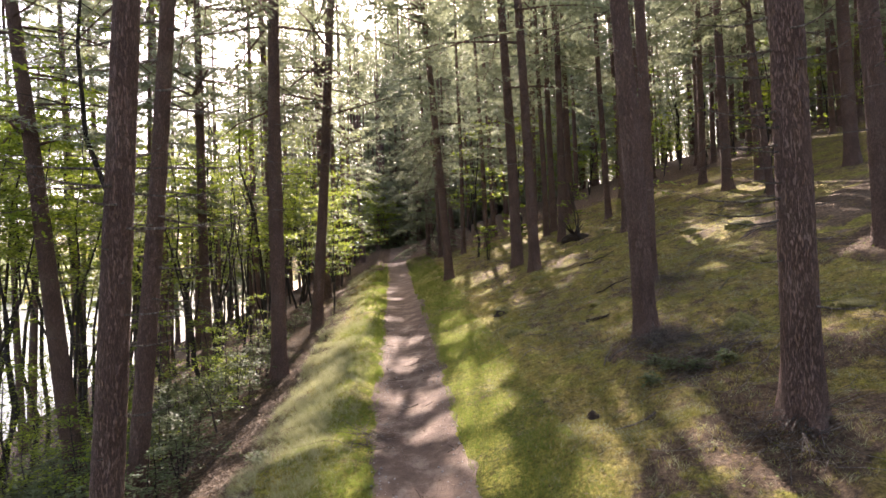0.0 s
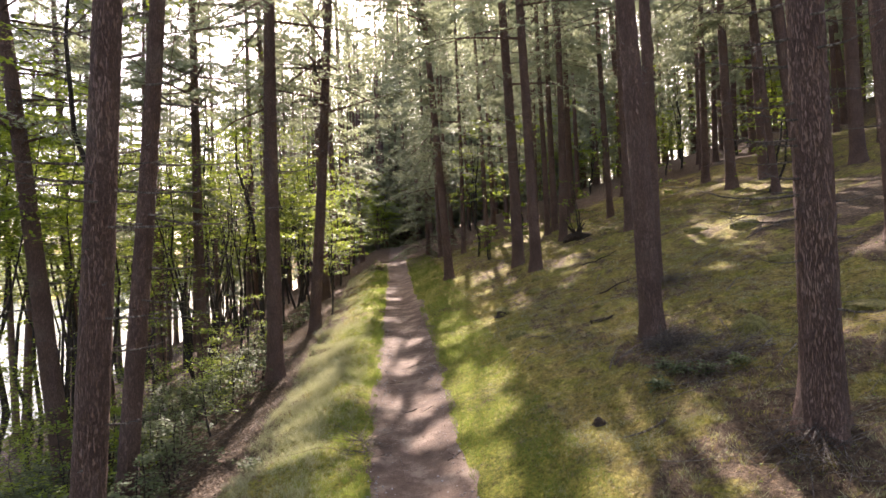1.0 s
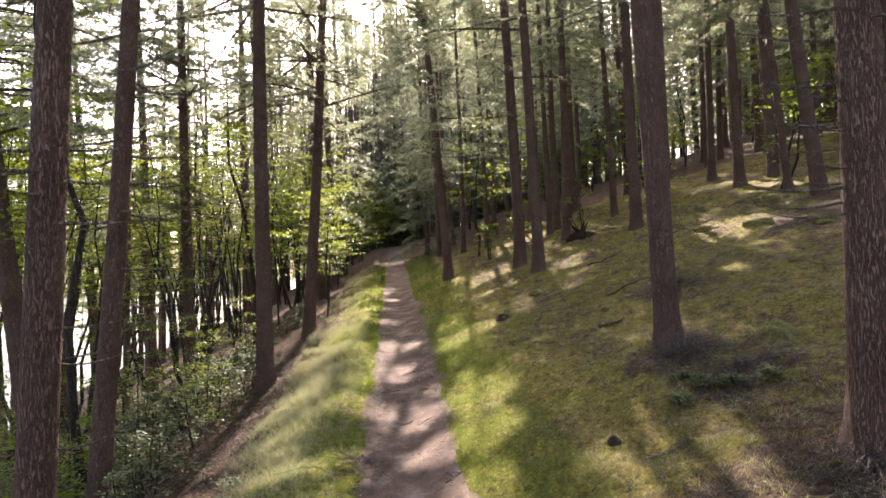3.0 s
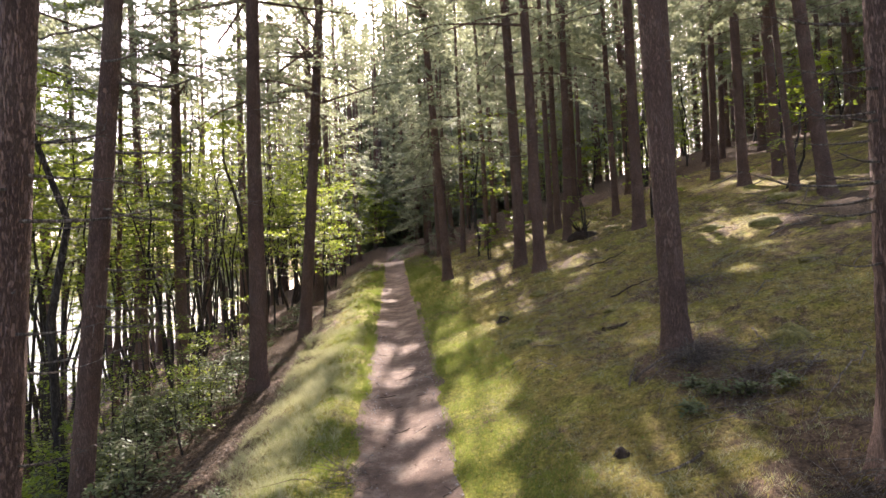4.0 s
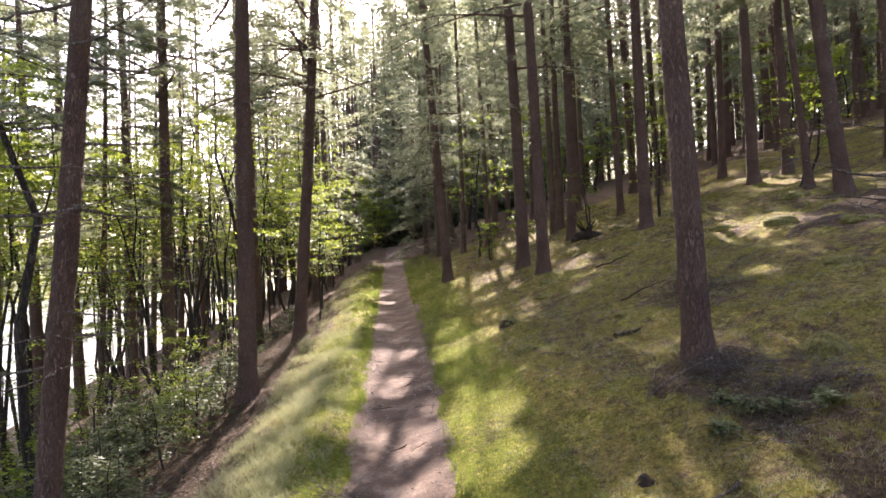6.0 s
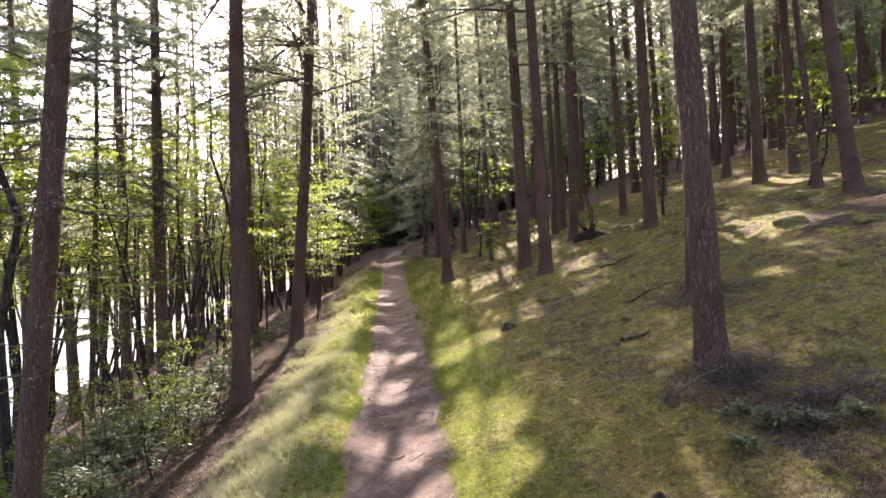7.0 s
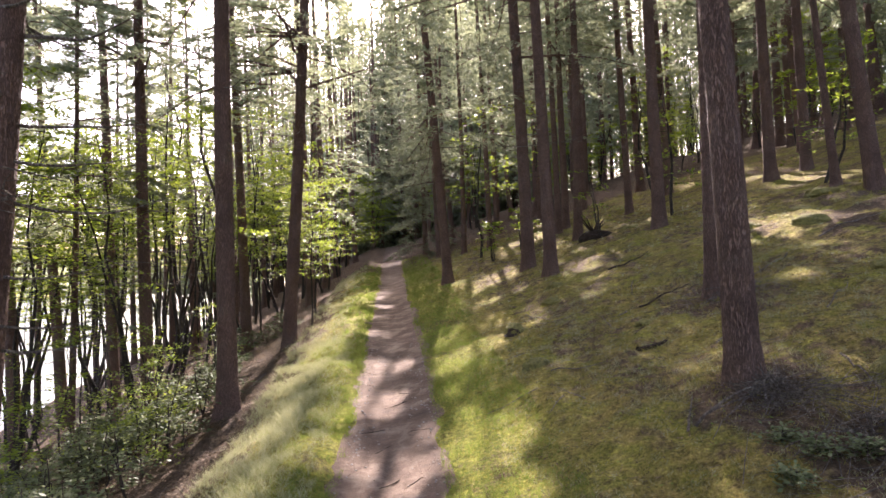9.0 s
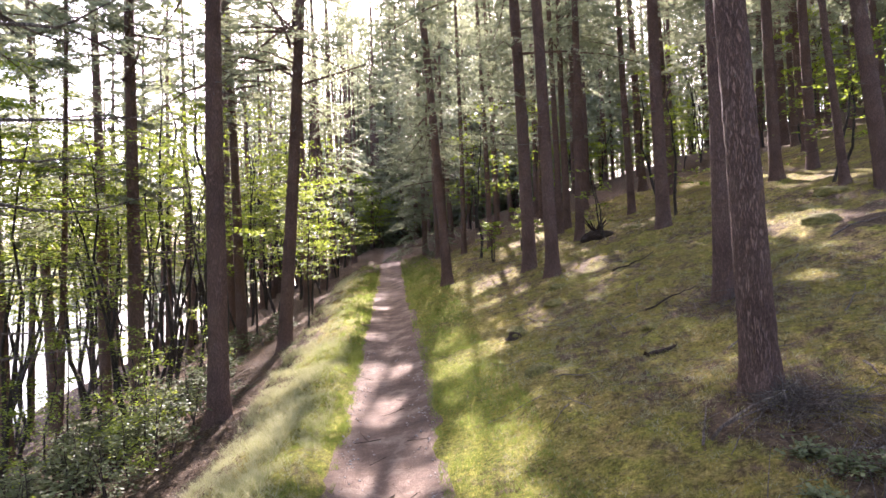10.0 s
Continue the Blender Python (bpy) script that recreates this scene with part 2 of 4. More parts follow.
def grid_faces(nx, ny):
    i = np.arange(nx * ny).reshape(ny, nx)
    return np.stack([i[:-1, :-1], i[:-1, 1:], i[1:, 1:], i[1:, :-1]], -1).reshape(-1, 4)


gx = np.concatenate([np.array([-900, -600, -420, -330, -280, -240, -215, -190, -150, -110, -80, -60, -48]), np.arange(-40, -8, 1.0), np.arange(-8, 9, 0.085), np.arange(9, 22, 0.4), np.arange(22, 60, 2.0), np.array([70, 90, 120, 180, 300, 600])])
gy = np.concatenate([np.array([-600, -300, -150, -80, -40, -20, -10, -5]), np.arange(-2, 3, 0.5), np.arange(3, 20, 0.1), np.arange(20, 22, 0.2), np.arange(22, 45, 0.4), np.arange(45, 90, 2.0), np.array([95, 110, 130, 160, 220, 320, 500, 900])])
GX, GY = np.meshgrid(gx, gy)
GZ = terrain(GX, GY)
verts = np.stack([GX, GY, GZ], -1).reshape(-1, 3)
me = mesh_from("ground", verts, grid_faces(len(gx), len(gy)), FLOOR)
BARE = [(2.75, 4.7, 0.6), (2.6, 7.6, 0.35), (2.7, 6.7, 0.4), (3.65, 10.6, 0.5), (4.6, 5.6, 0.6), (7.5, 8.5, 1.0), (9.5, 12.0, 1.6)]


def litter_amount(x, y):
    d = x - path_x(y)
    a = np.clip((-d - 1.6 - 0.3 * value_noise(x, y, 0.8, 73) - 0.15 * value_noise(x, y, 0.25, 74)) / 0.5, 0, 1)
    a = np.maximum(a, np.clip((np.abs(y) - 26) / 10, 0, 0.5))
    a = np.maximum(a, np.clip((d - 1.8) / 5, 0, 0.1))
    for bx, by, br in BARE:
        a = np.maximum(a, np.clip(1.6 - np.hypot(x - bx, y - by) / (br * (1 + 0.6 * value_noise(x, y, 0.5, 71) + 0.3 * value_noise(x, y, 0.15, 72))), 0, 0.3))
    return np.where(x < -150, -1.0, a)


lit = me.attributes.new("litter", "FLOAT", "POINT")
lit.data.foreach_set("value", litter_amount(verts[:, 0], verts[:, 1]).astype(np.float32))
tf = me.attributes.new("turf", "FLOAT", "POINT")
td = verts[:, 0] - path_x(verts[:, 1])
tf.data.foreach_set("value", np.clip((1.7 - np.abs(td)) / 0.7, 0, 1).astype(np.float32))
ground = tagged(new("ground", me), "mossy forest hillside with grass and brown needle litter", "ground", kind="structure")

# path: a strip with ragged edges
py = np.concatenate([np.arange(-6, 24, 0.12), np.arange(24, 46, 0.4), np.arange(46, 70, 1.5)])
cols = np.linspace(-1, 1, 13)
taper = 1 - 0.22 * np.clip((py - 12) / 14, 0, 1)
wl = 0.54 * taper + 0.07 * value_noise(py, py * 0, 0.35, 11) + 0.05 * value_noise(py, py * 0, 1.7, 12)
wr = 0.59 * taper + 0.07 * value_noise(py, py * 0, 0.4, 13) + 0.05 * value_noise(py, py * 0, 1.9, 14)
PX = path_x(py)[:, None] + np.where(cols[None] < 0, cols[None] * wl[:, None], cols[None] * wr[:, None])
PY = np.repeat(py[:, None], 13, 1)
PZ = terrain(PX, PY) + 0.012 - 0.015 * np.abs(cols[None]) ** 8 + 0.008 * value_noise(PX, PY, 0.22, 15)
me = mesh_from("path", np.stack([PX, PY, PZ], -1).reshape(-1, 3), grid_faces(13, len(py)), EARTH)
tagged(new("path", me), "trodden brown earth footpath along the hillside", "path", kind="structure")

# lake
bm = bmesh.new()
bmesh.ops.create_grid(bm, x_segments=4, y_segments=4, size=1)
me = bpy.data.meshes.new("water")
for v in bm.verts:
    v.co = (-130 + 125 * v.co.x, 150 + 500 * v.co.y, WATER_Z)
bm.to_mesh(me)
me.materials.append(WATER)
tagged(new("water", me), "bright lake surface glinting below the bank", "water", kind="structure")

# ==== trees ====
GAPS = [  # openings in the canopy: where the sun reaches the ground, and how wide
    (-0.9, 10.3, 0.4), (-0.88, 12.3, 0.34), (-0.06, 7.12, 0.36), (-0.38, 8.1, 0.22), (-0.2, 9.2, 0.16), (-1.26, 15.0, 0.32), (-0.08, 5.6, 0.13), (-0.62, 8.7, 0.18), (-1.5, 18.5, 0.3),
    (0.15, 11.4, 0.24), (0.61, 11.87, 0.24), (0.43, 8.3, 0.44), (0.33, 7.3, 0.38), (0.3, 6.36, 0.3), (0.42, 5.56, 0.18), (0.3, 9.4, 0.18)]
GAPS += [  # along the bank
    (-1.5, 11.5, 0.42), (-1.25, 8.8, 0.44), (-1.25, 10.1, 0.4), (-1.05, 5.9, 0.22), (-2.3, 12.2, 0.4), (-2.2, 13.5, 0.45), (-2.2, 9.96, 0.36), (-1.9, 9.3, 0.28), (-1.1, 7.0, 0.28), (-1.85, 8.0, 0.28),
    (-2.3, 15.1, 0.5), (-2.5, 17.0, 0.55), (-2.6, 20.0, 0.7), (-2.9, 25.0, 0.8), (-2.75, 30.5, 0.9), (-3.7, 37.9, 1.2), (-1.9, 35.0, 0.8), (-1.6, 7.0, 0.2)]
GAPS += [  # on the slope
    (1.96, 4.84, 0.19), (1.31, 4.74, 0.22), (2.37, 4.26, 0.18), (4.28, 6.34, 0.34), (6.32, 8.81, 0.3), (3.15, 15.53, 0.28), (1.22, 17.6, 0.45), (6.56, 13.68, 0.6), (8.56, 21.55, 0.9),
    (4.78, 10.58, 0.25), (8.12, 15.35, 0.55), (9.5, 18.2, 0.7), (11.5, 24.0, 1.2), (8.0, 26.0, 1.2), (14.0, 28.0, 1.6), (5.5, 23.0, 0.8), (7.4, 30.0, 1.4), (17.0, 33.0, 2.0), (12.5, 36.0, 2.0), (3.4, 24.0, 0.8), (4.6, 28.0, 1.2)]
GAPS += [  # over the leafy shore
    (-7.0, 13.4, 1.0), (-8.5, 17.0, 1.4), (-9.5, 13.5, 1.2), (-7.5, 21.0, 1.6), (-11.5, 21.0, 2.0), (-6.5, 27.0, 2.0), (-10.0, 28.0, 2.2), (-14.0, 27.0, 2.4), (-7.5, 35.0, 2.6)]
GAP_X, GAP_Y, GAP_R = (np.array(c) for c in zip(*GAPS))
LIT_LEAVES = [  # leafy boughs that catch the sun: place and width of the shaft
    (-3.0, 17.6, 3.5, 0.8), (-3.6, 19.8, 4.6, 1.1), (-3.4, 19.8, 2.6, 1.0), (-5.0, 16.0, 2.6, 1.0), (-5.4, 13.0, 0.8, 0.9), (-9.6, 15.5, 4.2, 1.8), (-7.4, 12.6, 2.8, 1.3),
    (-6.6, 16.5, 3.4, 1.4), (-8.0, 21.0, 4.6, 2.0), (-5.0, 23.5, 4.2, 1.6), (0.9, 23.2, 6.2, 1.2), (-5.0, 28.0, 5.0, 2.0), (-9.0, 27.0, 5.2, 2.2), (1.6, 22.6, 5.4, 0.8)]


def lit_by_gap(pts):
    """Which of these places stand in the sun's way to an opening."""
    s = np.array(SUN_DIR)
    out = np.zeros(len(pts), bool)
    for tx, ty, tz, tr in LIT_LEAVES:
        w = pts - np.array((tx, ty, tz))
        along = w @ s
        out |= (along > 1.6 * tr) & (((w - along[:, None] * s) ** 2).sum(1) < tr * tr)
    out &= RNG.random(len(pts)) < 0.85
    land = pts - s * ((pts[:, 2] - 0.6) / s[2])[:, None]
    near = np.flatnonzero((land[:, 0] > -18) & (land[:, 0] < 22) & (land[:, 1] > -2) & (land[:, 1] < 44))
    if len(near) == 0:
        return out
    p = pts[near]
    land = land[near]
    for _ in range(3):
        k = (p[:, 2] - terrain(land[:, 0], land[:, 1])) / s[2]
        land = p - s * k[:, None]
    wob = 1.2 + 0.5 * value_noise(land[:, 0], land[:, 1], 0.35, 21) + 0.45 * value_noise(land[:, 0], land[:, 1], 1.1, 22)
    r = np.hypot(land[:, 0, None] - GAP_X, (land[:, 1, None] - GAP_Y) * 0.8) / (GAP_R * wob[:, None])
    thin = np.clip(0.3 + 0.5 * value_noise(land[:, 0], land[:, 1], 1.9, 23) + 0.3 * value_noise(land[:, 0], land[:, 1], 0.6, 24), 0, 0.62) * np.clip((land[:, 0] - path_x(land[:, 1]) - 0.4) * 4, 0, 1) * np.clip(1.35 - (land[:, 0] - path_x(land[:, 1])) / 9, 0.45, 1)
    out[near] |= RNG.random(len(near)) < np.where((r < 1).any(1), 0.98, thin)
    return out


def tube_arrays(pts, radii, sides, cap=True):
    """Verts and faces of a tapered tube along points."""
    pts, n = np.asarray(pts, float), len(pts)
    tang = np.gradient(pts, axis=0)
    tang /= np.linalg.norm(tang, axis=1)[:, None] + 1e-9
    ref = np.where(np.abs(tang[:, 2:3]) < 0.9, np.array([[0, 0, 1.0]]), np.array([[1.0, 0, 0]]))
    u = np.cross(tang, ref)
    u /= np.linalg.norm(u, axis=1)[:, None] + 1e-9
    v = np.cross(tang, u)
    a = np.linspace(0, 2 * np.pi, sides, endpoint=False)
    ring = pts[:, None] + np.asarray(radii)[:, None, None] * (np.cos(a)[None, :, None] * u[:, None] + np.sin(a)[None, :, None] * v[:, None])
    i = np.arange(n * sides).reshape(n, sides)
    j = np.roll(i, -1, 1)
    faces = np.stack([i[:-1], j[:-1], j[1:], i[1:]], -1).reshape(-1, 4).tolist()
    if cap:
        faces.append(i[-1].tolist())
    return ring.reshape(-1, 3), faces


def tubes_batch(pts, radii, sides=3):
    """Many thin tapered tubes at once: pts (b, n, 3), radii (b, n)."""
    b, n = radii.shape
    tang = np.gradient(pts, axis=1)
    tang /= np.linalg.norm(tang, axis=2)[..., None] + 1e-9
    ref = np.where(np.abs(tang[..., 2:3]) < 0.9, np.array([0, 0, 1.0]), np.array([1.0, 0, 0]))
    u = np.cross(tang, ref)
    u /= np.linalg.norm(u, axis=2)[..., None] + 1e-9
    v = np.cross(tang, u)
    a = np.linspace(0, 2 * np.pi, sides, endpoint=False)
    ring = pts[:, :, None] + radii[:, :, None, None] * (np.cos(a)[:, None] * u[:, :, None] + np.sin(a)[:, None] * v[:, :, None])
    i = np.arange(b * n * sides).reshape(b, n, sides)
    j = np.roll(i, -1, 2)
    return ring.reshape(-1, 3), np.stack([i[:, :-1], j[:, :-1], j[:, 1:], i[:, 1:]], -1).reshape(-1, 4)


def two_material_mesh(name, va, fa, ma, vb, fb, mb):
    """Wood and leaves of one crown, built straight from arrays."""
    me = bpy.data.meshes.new(name)
    verts = np.concatenate([va, vb]).astype(np.float32)
    loops = np.concatenate([fa.ravel(), (fb + len(va)).ravel()]).astype(np.int32)
    sizes = np.concatenate([np.full(len(fa), fa.shape[1]), np.full(len(fb), fb.shape[1])])
    me.vertices.add(len(verts))
    me.vertices.foreach_set("co", verts.ravel())
    me.loops.add(len(loops))
    me.loops.foreach_set("vertex_index", loops)
    me.polygons.add(len(sizes))
    me.polygons.foreach_set("loop_start", np.concatenate([[0], np.cumsum(sizes)[:-1]]).astype(np.int32))
    me.materials.append(ma)
    me.materials.append(mb)
    me.polygons.foreach_set("material_index", np.concatenate([np.zeros(len(fa), np.int32), np.ones(len(fb), np.int32)]))
    me.update(calc_edges=True)
    return me


def trunk_mesh(r, height, lean, fine):
    """A tapered trunk with a flared foot and a scaly, uneven skin."""
    sides = 36 if fine else 12
    zs = np.concatenate([np.linspace(-0.4, 0.9, 18 if fine else 6), np.linspace(0.9, 7, 90 if fine else 8)[1:], np.linspace(7, height, 10)[1:]])
    ph = RNG.uniform(0, 6.28, 4)
    a = np.linspace(0, 2 * np.pi, sides, endpoint=False)
    taper = r * np.clip(1.02 - 0.9 * (zs / height), 0.08, 1.3)
    flare = 1 + 0.5 * np.exp(-np.maximum(zs + 0.1, 0) / 0.26)
    lobes = 1 + (0.16 * np.exp(-np.maximum(zs, 0) / 0.3))[:, None] * (np.sin(3 * a + ph[0]) + 0.7 * np.sin(5 * a + ph[1]))[None]
    rad = (taper * flare)[:, None] * lobes * (1 + 0.03 * np.sin(2 * a + ph[2])[None])
    if fine:
        rough = value_noise(np.repeat(a[None] * r, len(zs), 0), np.repeat(zs[:, None] * 0.35, sides, 1), 0.014, 31 + ph[3])
        rough2 = value_noise(np.repeat(a[None] * r, len(zs), 0), np.repeat(zs[:, None] * 0.6, sides, 1), 0.05, 37 + ph[3])
        rough[:, -1] = rough[:, 0]
        rad = rad * (1 + 0.03 * rough + 0.035 * rough2)
    bend = 0.02 * np.sin(zs * 0.5 + ph[0])
    cx = lean[0] * zs + bend * np.minimum(zs / 4, 1)
    cy = lean[1] * zs + 0.02 * np.sin(zs * 0.4 + ph[1])
    v = np.stack([cx[:, None] + rad * np.cos(a), cy[:, None] + rad * np.sin(a), np.repeat(zs[:, None], sides, 1)], -1)
    i = np.arange(len(zs) * sides).reshape(len(zs), sides)
    j = np.roll(i, -1, 1)
    f = np.stack([i[:-1], j[:-1], j[1:], i[1:]], -1).reshape(-1, 4).tolist()
    f.append(i[-1].tolist())
    return mesh_from("trunk", v.reshape(-1, 3), f, BARK)


def cards(centre, along, length, width):
    """Thin pointed blades, one diamond each, as arrays."""
    n = len(centre)
    along = along / (np.linalg.norm(along, axis=1)[:, None] + 1e-9)
    side = np.cross(along, RNG.normal(0, 0.35, (n, 3)) + np.array([0, 0, 1.0]))
    side /= np.linalg.norm(side, axis=1)[:, None] + 1e-9
    L, W = np.asarray(length).reshape(-1, 1), np.asarray(width).reshape(-1, 1)
    v = np.stack([centre - along * L * 0.5, centre + side * W * 0.5 + along * L * 0.05, centre + along * L * 0.5, centre - side * W * 0.5 + along * L * 0.05], 1)
    return v.reshape(-1, 3), np.arange(n * 4).reshape(n, 4)


def needle_tris(centre, along, length, width):
    """Narrow pointed sprays, one triangle each."""
    n = len(centre)
    along = along / (np.linalg.norm(along, axis=1)[:, None] + 1e-9)
    side = np.cross(along, RNG.normal(0, 0.5, (n, 3)) + np.array([0, 0, 1.0]))
    side /= np.linalg.norm(side, axis=1)[:, None] + 1e-9
    L, W = np.asarray(length).reshape(-1, 1), np.asarray(width).reshape(-1, 1)
    v = np.stack([centre - along * L * 0.4 + side * W * 0.5, centre - along * L * 0.4 - side * W * 0.5, centre + along * L * 0.6], 1)
    return v.reshape(-1, 3), np.arange(n * 3).reshape(n, 3)


def crown_mesh(base, height, low, reach, lean, branches, per_branch, size):
    """Whorls of drooping boughs with flat needle sprays; boughs are wood, sprays are blades."""
    hs = low + (height - low) * RNG.random(branches) ** 1.15
    az = RNG.uniform(0, 2 * np.pi, branches)
    L = reach * np.clip(1.15 - 0.95 * (hs - low) / (height - low), 0.15, 1) * RNG.uniform(0.65, 1.1, branches)
    rise, droop = RNG.uniform(-0.05, 0.3, branches), RNG.uniform(0.15, 0.5, branches)
    out = np.stack([np.cos(az), np.sin(az), np.zeros(branches)], 1)
    side = np.stack([-np.sin(az), np.cos(az), np.zeros(branches)], 1)
    foot = np.stack([lean[0] * hs, lean[1] * hs, hs], 1)
    # boughs
    s = np.linspace(0, 1, 4)
    up = np.array([0, 0, 1.0])
    pts = foot[:, None] + out[:, None] * (L[:, None] * s)[..., None] + up * (L[:, None] * (rise[:, None] * s - droop[:, None] * s * s))[..., None] + side[:, None] * (0.05 * L[:, None] * np.sin(s * 5 + az[:, None]))[..., None]
    base3 = np.array(base)
    shut = lit_by_gap(pts[:, 1] + base3) | lit_by_gap(pts[:, 2] + base3) | lit_by_gap(pts[:, 3] + base3)
    pts, L_w = pts[~shut], L[~shut]
    wv, wf = tubes_batch(pts, 0.028 * (L_w[:, None] / 2.5) * (1.05 - s) + 0.003)
    # sprays
    n = branches * per_branch
    b = np.repeat(np.arange(branches), per_branch)
    s = RNG.uniform(0.22, 1.0, n) ** 0.85
    sign = RNG.choice([-1.0, 1.0], n)
    twigs = np.floor(s * 14) / 14 + 0.02
    s = twigs + RNG.normal(0, 0.012, n)
    tl = 0.42 * L[b] * (1.08 - s) + 0.08
    u = RNG.random(n) ** 0.8
    tdir = out[b] * 0.6 + side[b] * sign[:, None] * 0.8 + np.array([0, 0, -0.12])
    p = foot[b] + out[b] * (L[b] * s)[:, None] + np.array([0, 0, 1]) * (L[b] * (rise[b] * s - droop[b] * s * s))[:, None] + side[b] * (0.05 * L[b] * np.sin(s * 5 + az[b]))[:, None]
    p = p + tdir * (tl * u)[:, None] - np.array([0, 0, 1]) * (0.25 * tl * u * u)[:, None] + RNG.normal(0, 0.02, (n, 3))
    keep = ~lit_by_gap(p + np.array(base))
    p, tdir = p[keep], tdir[keep]
    n = len(p)
    if n == 0:
        return None
    al = tdir + RNG.normal(0, 0.3, (n, 3))
    v, f = needle_tris(p, al, size * RNG.uniform(0.6, 1.3, n), size * 0.22 * RNG.uniform(0.7, 1.3, n))
    return two_material_mesh("crown", wv, wf, BARK, v, f, NEEDLES)


def dead_branch_mesh(length, az, droop, thick=1.0):
    """A bare, crooked, dead bough with a few side twigs."""
    s = np.linspace(0, 1, 8)
    o, sd = np.array([math.cos(az), math.sin(az), 0]), np.array([-math.sin(az), math.cos(az), 0])
    wob = np.cumsum(RNG.normal(0, 0.03, 8)) * length
    pts = o * (length * s)[:, None] + sd * wob[:, None] + np.array([0, 0, 1.0]) * (length * (-droop * s + (droop * 0.8 + 0.1) * s ** 2.5))[:, None]
    v, f = tube_arrays(pts, thick * (0.006 + 0.008 * length) * (1.08 - s), 6)
    vs, fs, off = [v], list(f), len(v)
    for k in range(RNG.integers(2, 5) + int(4 * length) if thick < 1.5 else 0):
        i = RNG.integers(3, 8)
        d = o * RNG.uniform(0.3, 0.9) + sd * RNG.choice([-1, 1]) * RNG.uniform(0.4, 0.9) + np.array([0, 0, RNG.uniform(-0.5, 0.2)])
        q = pts[i] + d * (np.linspace(0, 1, 4) * length * RNG.uniform(0.12, 0.35))[:, None]
        v, f = tube_arrays(q, 0.0035 * np.array([1.1, 0.9, 0.7, 0.4]), 3)
        vs.append(v)
        fs += [[a + off for a in c] for c in f]
        off += len(v)
    return mesh_from("branch", np.concatenate(vs), fs, TWIG)


TREES = []


def fir(x, y, r, lean=(0.0, 0.0), height=20.0, low=6.0, reach=2.6, level=1, dead=(), dense=1.0, label="tall conifer with scaly grey-brown bark on the mossy slope"):
    """One conifer: trunk, crown and, where they show, dead boughs (height, length, azimuth)."""
    z = ground_at(x, y)
    root = tagged(new("fir_tree"), label, "tree", "forest conifers")
    root.location = (x, y, z)
    part("trunk", trunk_mesh(r, height, lean, level == 0), root)
    nb, per, size = ((30, 270, 0.12), (48, 255, 0.172), (42, 165, 0.24), (31, 72, 0.4), (26, 54, 0.62))[level]
    nb = int(nb * dense)
    c = crown_mesh((x, y, z), height, low, reach, lean, nb, per, size)
    if c:
        part("crown", c, root, "sparse drooping needle boughs")
    for h, ln, az in dead:
        ob = part("branch", dead_branch_mesh(ln, radians(az), RNG.uniform(0.05, 0.3)), root, "bare dead bough")
        ob.location = (lean[0] * h, lean[1] * h, h)
    for _ in range(16 if level == 0 else 0):
        h, az = RNG.uniform(0.7, 5.5), RNG.uniform(0, 6.28)
        ob = part("stub", dead_branch_mesh(r + RNG.uniform(0.02, 0.09), az, RNG.uniform(-0.2, 0.2), 2.0), root, "snapped-off branch stub")
        ob.location = (lean[0] * h, lean[1] * h, h)
    TREES.append((x, y))
    return root


def random_dead(n, lo, hi, mean):
    return [(RNG.uniform(lo, hi), mean * RNG.uniform(0.4, 1.3), RNG.uniform(0, 360)) for _ in range(n)]


# the trees along the walk
fir(2.85, 4.86, 0.142, (0.006, 0), 21, 7.5, 2.8, 0, random_dead(8, 0.9, 4.5, 0.6) + [(1.3, 0.55, 195), (1.62, 0.75, 188), (1.7, 0.8, 176), (1.78, 1.0, 184), (1.9, 0.6, 205), (2.05, 0.6, 168), (2.15, 0.7, 190), (2.22, 0.75, 178), (2.35, 0.7, 200), (2.5, 0.7, 172), (2.8, 0.9, 186), (3.0, 0.8, 165), (3.3, 0.9, 176), (3.5, 0.9, 195), (3.2, 0.7, 12), (2.6, 0.6, -8)], label="thick conifer with rough reddish-brown bark and dead snags")
fir(2.63, 7.95, 0.14, (-0.024, 0), 21, 7, 2.6, 0, random_dead(5, 2.6, 5.5, 0.5), label="conifer with flaky bark, twigs heaped at its foot")
fir(3.74, 10.9, 0.12, (0.014, 0), 20, 7, 2.6, 0, random_dead(8, 2.5, 6, 0.7))
fir(2.14, 17.3, 0.155, (-0.014, 0), 21, 5, 3.4, 1, random_dead(14, 2.5, 7, 1.1), 1.6)
fir(2.4, 15.7, 0.138, (-0.018, 0), 21, 6, 3.4, 1, random_dead(14, 2.5, 7, 1.0), 1.4)
fir(0.19, 19.4, 0.137, (-0.055, 0), 19, 4.2, 3.4, 1, random_dead(12, 2.2, 7, 1.1), 2.5, label="slender leaning conifer beside the path")
fir(3.99, 20.0, 0.13, (0.028, 0), 20, 6, 2.5, 1, random_dead(8, 2.5, 7, 0.9))
fir(9.36, 19.5, 0.155, (0.006, 0), 21, 5.5, 2.6, 1, random_dead(10, 2, 6, 0.9))
fir(5.36, 17.2, 0.16, (-0.007, 0), 21, 6, 2.6, 1, random_dead(10, 2, 6, 0.9))
fir(10.65, 19.9, 0.145, (-0.005, 0), 21, 5.5, 2.6, 1, random_dead(8, 2, 6, 0.9))
fir(10.18, 23.1, 0.135, (0.026, 0), 20, 5, 2.6, 1)
